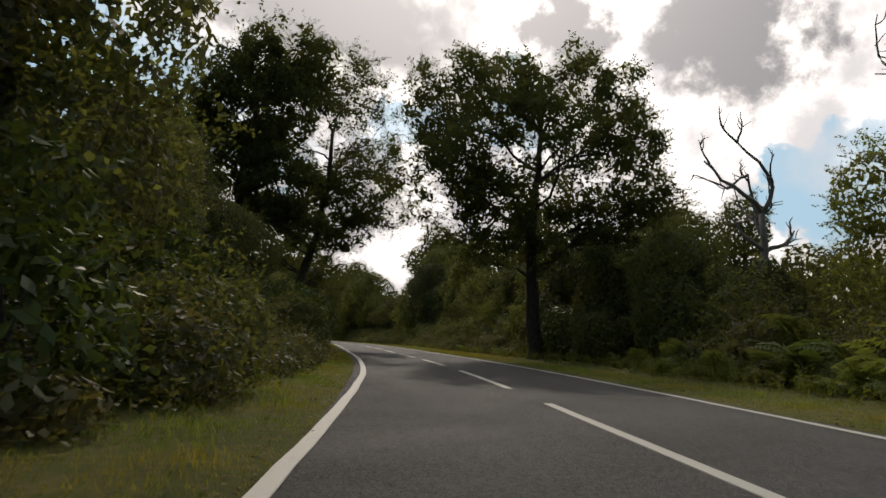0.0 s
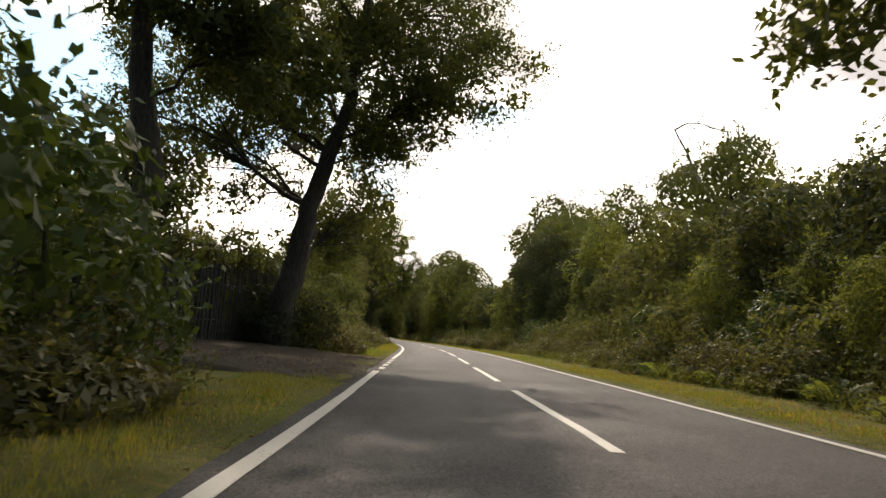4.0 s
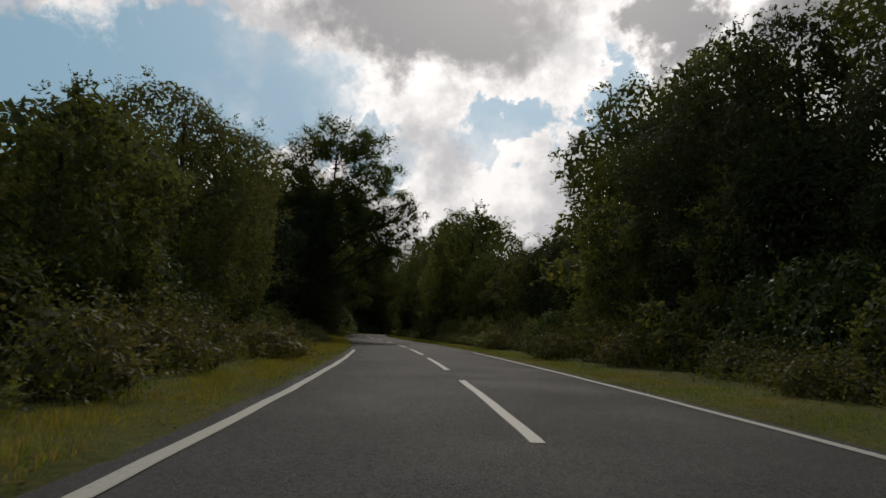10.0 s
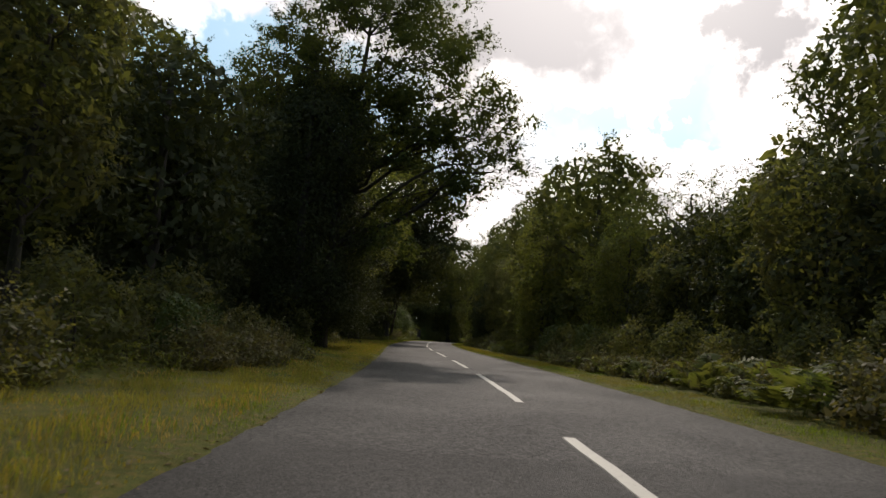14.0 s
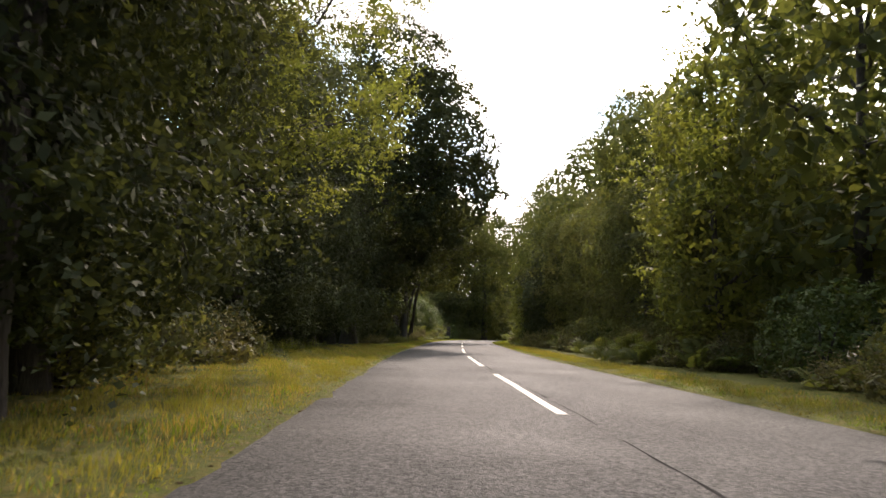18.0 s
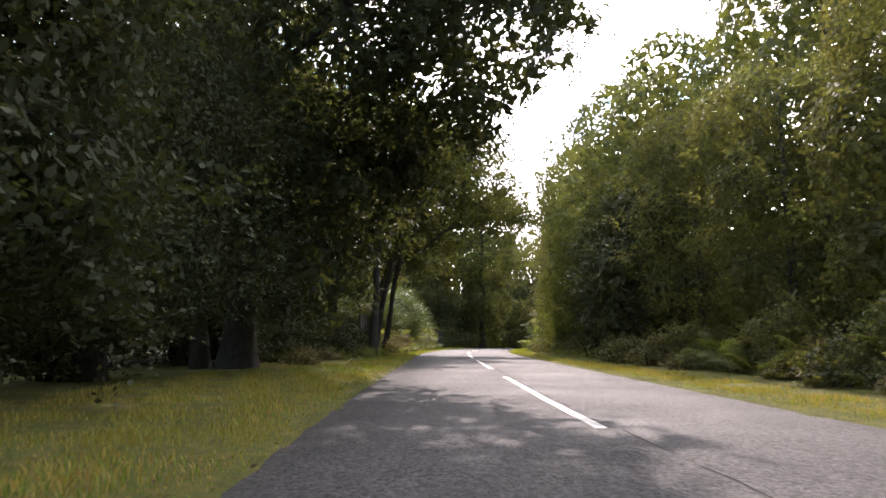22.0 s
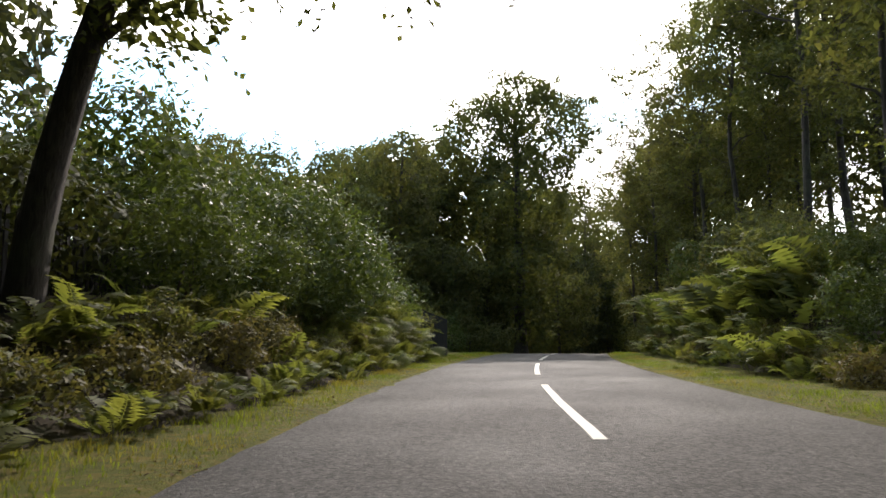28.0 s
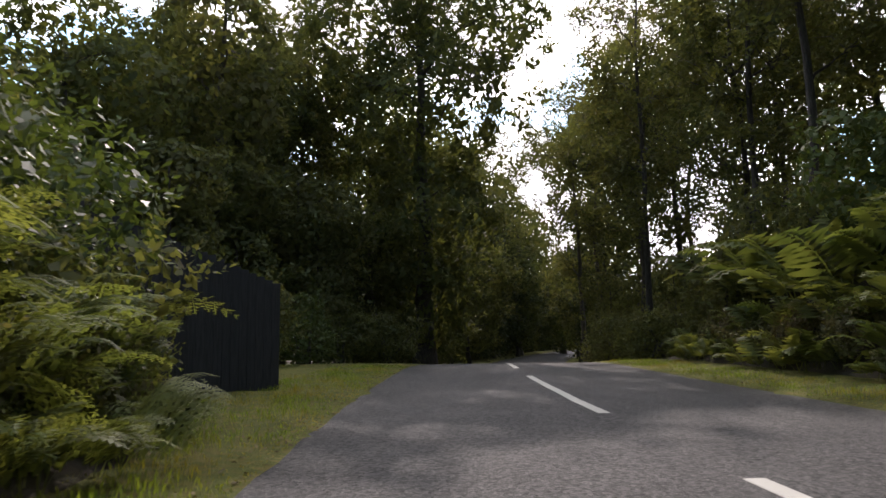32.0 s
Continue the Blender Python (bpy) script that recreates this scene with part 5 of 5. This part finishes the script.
# ---------------------------------------------------------------- planting: the far side
row("fern_near", -20, 0, 1.2, 6.3, 0.85, 0.4, group=BANK)
row("fern_near", -20, -2, 1.1, 7.2, 1.15, 0.4, group=BANK)
row("fern", -20, -3, 1.2, 8.0, 1.45, 0.3, group=BANK)
row("fern_near", -18, -2, 1.2, 8.7, 1.8, 0.3, group=BANK)
row("bramble", -22, -2, 2.4, 8.4, 1.25, 0.3, group=HEDGE)
for y, o, kind, s in ((-16, 15, "mid", 1.05), (-8, 14, "mid", 1.0), (-3, 9.5, "shrub", 1.2), (1, 8.5, "mid", 0.6), (4, 11, "mid", 0.62), (8, 9.0, "mid", 0.66), (10.5, 12, "mid", 0.62),
                      (2, 15, "mid", 0.6), (-4.6, 13.4, "hazel", 0.9), (9.2, 7.2, "shrub", 1.0), (12.2, 8.2, "ivy", 1.5), (8.4, 8.8, "ivy", 1.6), (14, 14, "mid", 0.7), (5, 7.4, "shrub", 1.1), (4.5, 10.5, "yew", 0.66), (9.0, 10.8, "yew", 0.74), (0.5, 12.5, "yew", 0.5), (13.5, 11.2, "yew", 0.78), (6.5, 14.5, "yew", 0.55), (15, 9.4, "yew", 0.66), (18, 11.2, "yew", 0.95), (12, 16, "yew", 0.62), (22, 10.4, "yew", 0.74), (26.5, 10.8, "yew", 0.78), (31, 11.4, "yew", 0.85), (36, 12, "yew", 0.85), (20, 20, "oak", 0.6), (34, 24, "mid", 0.8), (10, 26, "mid", 0.7), (30, 24, "oak", 0.76), (36, 28, "oak", 0.8), (27, 30, "oak", 0.74), (22, 22, "yew", 0.95), (-2, 24, "mid", 0.8)):
    plant(kind, y, o, s, group=WOOD)
row("fern", 13, 27, 1.5, 6.1, 0.8, 0.4, group=BANK)
row("bramble", 14, 62, 2.3, 6.6, 0.95, group=HEDGE)
row("hazel", 18, 30, 4.0, 9.0, 0.5, group=HEDGE)
row("shrub", 17, 66, 2.9, 8.2, 1.05, group=HEDGE)
row("mid", 22, 68, 5.8, 11.0, 0.78, group=WOOD)
for y, o, kind, s in ((44, 17, "oak", 0.78), (53, 12, "hazel", 1.3), (59, 15, "ash", 0.85), (62, 17, "oak", 0.85), (75, 16, "oak", 0.95), (69, 14, "mid", 1.25), (36, 18, "mid", 1.25),
                      (52, 22, "oak", 0.95), (86, 22, "oak", 0.95), (103, 23.5, "oak", 1.2), (93, 19.5, "oak", 1.18)):
    plant(kind, y, o, s, group=WOOD)
row("shrub", 68, 112, 3.3, 7.6, 0.85, group=HEDGE)
row("bramble", 64, 104, 2.5, 6.0, 0.8, group=HEDGE)
row("fern", 80, 104, 2.0, 5.9, 0.9, 0.3, group=BANK)
row("mid", 73, 100, 5.2, 10.4, 0.72, group=WOOD)
row("hazel", 64, 76, 5.0, 8.6, 0.85, group=HEDGE)
for y, o, kind, s in ((114, 10.2, "mid", 1.6), (107, 10, "hazel", 1.05), (104, 12, "ash", 0.62), (117.5, 7.8, "hazel", 1.25), (122, 10.6, "mid", 1.1), (127.5, 8.4, "mid_near", 0.72), (120.5, 8.6, "mid_near", 0.6), (131, 10, "tall", 0.85), (125, 14, "oak", 0.9),
                      (137, 10, "mid_near", 0.9), (143, 9.8, "mid_near", 0.88), (149, 9.2, "mid_near", 0.93), (154, 9.4, "tall", 0.85), (160, 9.8, "tall", 0.85), (165, 14, "oak", 1.25), (147, 14, "oak", 1.1),
                      (168, 8.6, "hazel", 1.5), (173, 9.0, "tall", 0.85), (178, 8.2, "slender", 1.1), (172, 6.9, "hazel", 0.8), (163, 8.6, "mid", 1.1), (182, 10.5, "slender", 1.05), (155, 7.8, "yew", 1.0),
                      (158, 8.2, "yew", 0.9), (152, 7.6, "yew", 0.95)):
    plant(kind, y, o, s, group=WOOD)
row("shrub", 113, 147, 3.0, 8.0, 0.8, group=HEDGE)
row("fern", 106, 138, 3.2, 6.4, 0.95, 0.5, group=BANK, spread=0.35)
row("bramble", 107, 147, 2.6, 6.5, 0.75, 0.35, group=HEDGE, spread=0.3)
row("fern_near", 119, 130, 2.2, 6.0, 1.0, 0.35, group=BANK, spread=0.3)
row("fern_near", 135, 144, 1.1, 6.9, 1.3, 0.3, group=BANK, spread=0.25)
row("bramble", 148, 172, 2.2, 6.6, 0.8, group=HEDGE)
row("laurel", 170, 184, 3.4, 7.6, 0.7, group=HEDGE)
row("fern", 176, 206, 1.2, 5.7, 0.85, 0.2, group=BANK)
row("fern", 176, 206, 1.1, 6.4, 1.2, 0.4, group=BANK)
row("fern", 180, 206, 1.3, 7.4, 2.3, 0.4, group=BANK)
row("shrub", 184, 212, 3.0, 8.6, 1.2, group=HEDGE)

# ---------------------------------------------------------------- trees that close the view ahead
for y, o, kind, s in ((222, -14, "tall", 1.2), (220, -20, "oak", 1.15), (226, -9, "tall", 1.2), (216, 7.0, "slender", 1.2), (240, 4.8, "slender", 1.35), (228, 4.9, "slender", 1.2), (252, -4.8, "slender", 1.5), (214, 13, "slender", 1.3), (224, 10, "slender", 1.3),
                      (205, 15, "slender", 1.1), (232, 6, "slender", 1.2), (236, -4, "mid", 1.2), (244, 5.5, "mid", 1.2), (248, -6, "mid", 1.3), (262, -4, "tall", 1.1),
                      (262, 6, "tall", 1.1), (244, -6.6, "yew", 1.5), (250, -6.4, "yew", 1.6), (256, -6.2, "yew", 1.6), (262, -6.6, "yew", 1.7), (270, -7, "yew", 1.8), (247, -10, "oak", 1.35), (258, -11, "oak", 1.4), (232, 9.5, "slender", 1.3), (222, 7.4, "slender", 1.3), (203, 8.6, "slender", 1.15), (214, -15.5, "oak", 1.0), (220, -19, "oak", 1.1), (196, 9.5, "slender", 1.0), (190, 10.5, "slender", 1.1), (193, 13.5, "slender", 1.2), (199, 14.5, "slender", 1.1), (208, 9.0, "slender", 1.1), (210, -12, "tall", 1.0), (242, -14, "oak", 1.2), (200, 18, "slender", 1.2), (214, -9.5, "mid", 1.1), (222, -8, "yew", 1.0), (228, -5.4, "mid", 1.0), (218, 8.5, "mid", 0.6), (226, 6.5, "mid", 0.7), (210, 10, "slender", 1.0), (234, -10, "yew", 1.3),
                      (240, 7, "yew", 1.2), (252, 4, "mid", 1.3), (258, -3.4, "mid", 1.3), (268, 0, "yew", 1.4), (274, -6, "oak", 1.1), (200, 11, "mid", 0.6), (206, -16, "oak", 0.78), (214, -17, "mid", 1.4)):
    plant(kind, y, o, s, group=WOOD)
row("shrub", 214, 245, 3.6, -6.4, 1.1, group=HEDGE)
row("shrub", 212, 245, 3.6, 6.6, 1.1, group=HEDGE)
for y, o, kind, s in ((213, -8.4, "mid", 0.8), (218, -12, "tall", 1.0), (209.5, -11, "mid", 0.9), (212, 16, "tall", 1.05), (206, 20, "tall", 1.1), (221, 15, "tall", 1.1), (198, 17, "slender", 1.2), (202, 12.5, "slender", 1.1), (229, 12, "slender", 1.3), (236, 9, "slender", 1.3), (280, -5.8, "yew", 1.3), (288, -6.2, "mid", 1.3), (296, -6.5, "yew", 1.5), (304, -6.5, "yew", 1.5), (312, -6.5, "yew", 1.5),
                      (58, 11.4, "yew_near", 0.7), (62.5, 10.8, "yew_near", 0.84), (67, 10.8, "yew_near", 0.86), (72, 10.8, "yew_near", 0.9), (85, 11.2, "yew", 0.86), (88.5, 10.8, "yew", 0.86), (92, 10.6, "yew", 0.84), (96, 10.5, "yew", 0.8), (100, 10.8, "yew", 0.84), (104, 11.2, "yew", 0.84),
                      (-14, -11, "yew", 1.25), (-20, -12, "yew", 1.3), (32.5, -11.2, "yew", 0.5), (35.5, -9.8, "yew", 0.5), (38.5, -9.4, "yew", 0.46), (30.5, -13.2, "yew", 0.58), (38, -14.5, "yew", 0.58), (33, -17, "yew", 0.52), (44, -13.5, "yew", 0.62), (50, -12.2, "yew", 0.62), (40, -19, "yew", 0.8), (35, -21, "yew", 0.75), (56, -12, "yew", 0.62)):
    plant(kind, y, o, s, group=WOOD)
row("shrub", 247, 320, 4.5, -6.2, 1.1, group=HEDGE)
row("shrub", 247, 320, 4.5, 6.6, 1.1, group=HEDGE)
row("fern", 84, 107, 2.1, 5.9, 1.05, 0.45, group=BANK, spread=0.35)
row("fern_near", 190.2, 191.4, 0.8, -5.5, 0.8, 0.15, group=BANK)
row("fern_near", 188.5, 191.0, 0.7, -6.3, 1.15, 0.2, group=BANK)


def far_wood(name, rows, seed, mat, label, room=38.0, leaf=0.7):
    """Distant woodland as joined clumps of coarse leaves: (y0, y1, o0, o1, low, high)."""
    g = np.random.default_rng(seed)
    allq = []
    for y0, y1, o0, o1, low, high in rows:
        n = int((y1 - y0) * abs(o1 - o0) / room)
        for _ in range(n):
            y, o = g.uniform(y0, y1), g.uniform(min(o0, o1), max(o0, o1))
            if abs(o) < 7.5 and y < 322:
                continue
            h = g.uniform(low, high)
            p = np.array(at(float(y), float(o)))
            ls = [(0, 0, h * 0.3, 2.6, 2.6, h * 0.3), (g.normal(), g.normal(), h * 0.62, 2.6, 2.6, h * 0.25), (g.normal() * 1.3, g.normal() * 1.3, h * 0.82, 2.0, 2.0, h * 0.17)]
            b, d = inside(ls, 34 if leaf > 0.5 else 58, g, 0.7)
            allq.append(sprigs(b + p, d + np.array([0, 0, 0.2]), 1.1 * leaf, 5, 0.75 * leaf, 0.5 * leaf, g))
            allq.append(core(ls, 1.1 * leaf, g, 1.4, 0.78) + p)
    ob = quads_ob(name, np.concatenate(allq), mat)
    return tagged(ob, label, "woodland", "", "stuff")


far_wood("far_wood_left", [(-45, 40, -18, -34, 8, 13), (40, 72, -16, -34, 3.5, 5.5), (72, 98, -17, -34, 8, 10), (98, 148, -17, -34, 10, 15), (148, 200, -18, -34, 7, 12), (195, 300, -12, -40, 9, 15)], 401, LEAF_OAK, "dark mixed woodland behind the roadside trees")
far_wood("far_wood_right", [(-45, 30, 20, 34, 5, 8), (30, 100, 20, 36, 9, 14), (100, 196, 16, 34, 8, 14), (200, 245, 16, 40, 6, 10), (245, 300, 14, 40, 9, 15)], 402, LEAF_SHRUB, "dark mixed woodland behind the roadside trees")
far_wood("thicket", [(13, 70, 12.5, 19, 4.5, 7), (70, 112, 12, 18, 5, 8), (100, 182, 12.5, 17, 7, 10), (184, 212, 11, 16, 4, 7)], 404, LEAF_SHRUB, "dim thicket of saplings behind the hedge", 11.0, 0.48)
far_wood("thicket", [(-26, 14, -11, -16, 5, 9), (31, 66, -11.5, -17, 2.2, 3.2), (66, 100, -12.5, -17, 5, 9), (100, 148, -14.5, -19, 7, 11), (148, 175, -12, -18, 5, 8.5), (166, 192, -12, -16, 3.5, 5)], 405, LEAF_OAK, "dim thicket of saplings behind the hedge", 11.0, 0.48)
far_wood("far_wood_ahead", [(262, 330, -30, 30, 9, 14), (324, 344, -10, 10, 9, 13)], 403, LEAF_OAK, "dark woodland closing the road's end")


# ---------------------------------------------------------------- fences
def paling_fence(name, pts, hgt, gap, mat, label, w=0.07, rails=(0.35, 0.75), foot=0.0):
    """Upright palings on two rails along pts (x, y)."""
    root = new(name)
    tagged(root, label, "fence")
    pts = [Vector((*p, 0)) for p in pts]
    t_ = 0.012
    hw = w / 2
    vs = [(-hw, -t_, 0.03), (hw, -t_, 0.03), (hw, t_, 0.03), (-hw, t_, 0.03), (-hw, -t_, hgt * 0.95), (hw, -t_, hgt * 0.95), (hw, t_, hgt * 0.95), (-hw, t_, hgt * 0.95),
          (0, -t_, hgt), (0, t_, hgt)]
    fs = [(0, 1, 5, 8, 4), (3, 7, 9, 6, 2), (1, 2, 6, 5), (0, 4, 7, 3), (4, 8, 9, 7), (8, 5, 6, 9), (0, 3, 2, 1)]
    me = bpy.data.meshes.new("paling")
    me.from_pydata(vs, [], fs)
    me.materials.append(mat)
    for a_, b in zip(pts, pts[1:]):
        d = b - a_
        ang = math.degrees(math.atan2(d.y, d.x))
        n = int(d.length / gap)
        for i in range(n):
            p = a_ + d * ((i + 0.5) / n)
            ob = new("paling", me)
            ob.parent = root
            ob.matrix_basis = pose(p.x, p.y, float(rng.normal()) * 0.015, float(rng.normal()) * 0.8, float(rng.normal()) * 0.8, ang)
        for hh in rails:
            r = Tubes()
            nrm = Vector((-d.y, d.x, 0)).normalized() * 0.035
            r.add([(a_.x + nrm.x, a_.y + nrm.y, hgt * hh), ((a_.x + b.x) / 2 + nrm.x, (a_.y + b.y) / 2 + nrm.y, hgt * hh - 0.01), (b.x + nrm.x, b.y + nrm.y, hgt * hh)], [0.03] * 3, 4)
            r.ob("rail", mat, root)
        m = max(2, int(d.length / 2.4) + 1)
        for i in range(m):
            p = a_ + d * (i / (m - 1))
            nrm = Vector((-d.y, d.x, 0)).normalized() * 0.10
            r = Tubes()
            r.add([(p.x + nrm.x, p.y + nrm.y, -0.05), (p.x + nrm.x, p.y + nrm.y, hgt * 0.5), (p.x + nrm.x, p.y + nrm.y, hgt * 0.98)], [0.06, 0.058, 0.055], 6)
            r.ob("post", mat, root)
    root.location = (0, 0, foot)
    return root


def xy(y, o):
    p = at(y, o)
    return (p.x, p.y)


paling_fence("paling_fence", [(-14.0, 18.6), (-11.5, 26.0), (-10.9, 31.4)], 3.1, 0.17, FENCE_BLACK, "tall dark paling fence under the leaning oak", 0.09)
paling_fence("paling_fence", [xy(160.5, -8.4), xy(164, -8.1), xy(167.4, -7.9)], 2.4, 0.15, FENCE_BLACK, "dark pointed paling fence behind the tree trunks", 0.07)
paling_fence("paling_fence", [xy(168.2, -7.7), xy(171.8, -7.7), xy(176.0, -8.0)], 1.4, 0.15, FENCE_BLACK, "dark pointed paling fence above the bracken", 0.08, foot=1.45)
paling_fence("paling_fence", [xy(157, 7.6), xy(163, 7.2), xy(169, 7.4)], 1.6, 0.12, FENCE_WOOD, "weathered grey paling fence half hidden by brambles", 0.08)

# boarded fence by the bend
bf = new("board_fence")
tagged(bf, "black-stained close-boarded fence beside the verge", "fence")
pa, pb = Vector((*xy(193.4, -7.9), 0)), Vector((*xy(195.6, -4.85), 0))
HIGH, LOW = 3.3, 1.92
d = pb - pa
n = int(d.length / 0.145)
me = bpy.data.meshes.new("board")
hw, th, hh = 0.076, 0.012, 1.0
me.from_pydata([(-hw, -th, 0.02), (hw, -th * 0.3, 0.02), (hw, th, 0.02), (-hw, th, 0.02), (-hw, -th, hh), (hw, -th * 0.3, hh), (hw, th, hh), (-hw, th, hh)], [],
               [(0, 1, 5, 4), (1, 2, 6, 5), (2, 3, 7, 6), (3, 0, 4, 7), (4, 5, 6, 7), (3, 2, 1, 0)])
me.materials.append(FENCE_BLACK)
for i in range(n):
    p = pa + d * ((i + 0.5) / n)
    ob = new("board", me)
    ob.parent = bf
    ob.matrix_basis = pose(p.x, p.y, float(rng.normal()) * 0.012, 0, 0, math.degrees(math.atan2(d.y, d.x)) + float(rng.normal()) * 0.5) @ Matrix.Diagonal((1, 1, HIGH + (LOW - HIGH) * (i + 0.5) / n, 1))
for k in (0.18, 0.52, 0.86):
    r = Tubes()
    q = Vector((-d.y, d.x, 0)).normalized() * 0.05
    r.add([(pa.x + q.x, pa.y + q.y, HIGH * k), ((pa.x + pb.x) / 2 + q.x, (pa.y + pb.y) / 2 + q.y, (HIGH + LOW) / 2 * k), (pb.x + q.x, pb.y + q.y, LOW * k)], [0.035] * 3, 4)
    r.ob("rail", FENCE_BLACK, bf)

# trunks that lean over the verge
for x, y, lean, h, r, seed in ((-38.9, 166.6, 2.0, 15, 0.22, 501), (-38.8, 164.0, 2.6, 15, 0.22, 502), (-37.6, 160.2, 0.5, 16, 0.28, 503), (-40.6, 157.6, 0.3, 16, 0.2, 504), (-41.0, 162.0, 0.8, 15, 0.18, 505)):
    stand(tree("woodland_tree", seed, [(0, 0, 0), (lean * 0.25, 0, h * 0.28), (lean * 0.7, 0.1, h * 0.6), (lean, 0, h)],
               [(lean * 1.0, 0, h * 0.70, 4.6, 4.6, 2.8), (lean * 1.8, -0.5, h * 0.86, 4.8, 4.6, 2.8), (lean * 0.3, 0.5, h * 0.9, 3.6, 3.6, 2.6), (-2.2, 0.5, h * 0.5, 3, 3, 2.4), (lean + 4.2, 0.5, h * 0.78, 3.0, 3.4, 2.0)], LEAF_OAK, 0.15, 230, 10, limbs=14, fill=0.7, skin=False, twig_step=1, trunk_r=r,
               label="slender dark woodland tree leaning over the verge"), x, y)

stand(tree("oak_tree", 506, [(0, 0, 0), (0.6, 0, 4), (1.8, 0.2, 8), (3.2, 0.2, 12), (4.2, 0, 16)],
           [(6.0, 1.5, 11.4, 3.4, 3.4, 1.9), (9.2, 1.6, 10.7, 2.6, 2.8, 1.4), (12.0, 1.4, 10.9, 2.2, 2.4, 1.2), (5.0, 0.4, 7.6, 2.4, 2.4, 1.5), (3.4, 0.8, 9.4, 2.2, 2.4, 1.7), (4.4, 0, 15.2, 3.2, 3.2, 2.8), (1.0, 0, 12.4, 3.6, 3.6, 2.6), (-2.0, 0.5, 10.0, 3.0, 3.0, 2.4), (6.0, -1.0, 13.4, 2.4, 2.4, 1.6), (2.0, 0.5, 6.8, 1.7, 1.9, 1.5)],
           LEAF_OAK, 0.15, 430, 10, limbs=24, fill=0.7, skin=False, twig_step=1, trunk_r=0.26, blob=0.8, label="oak on the bank with boughs arching over the road"), -41.2, 169.8)
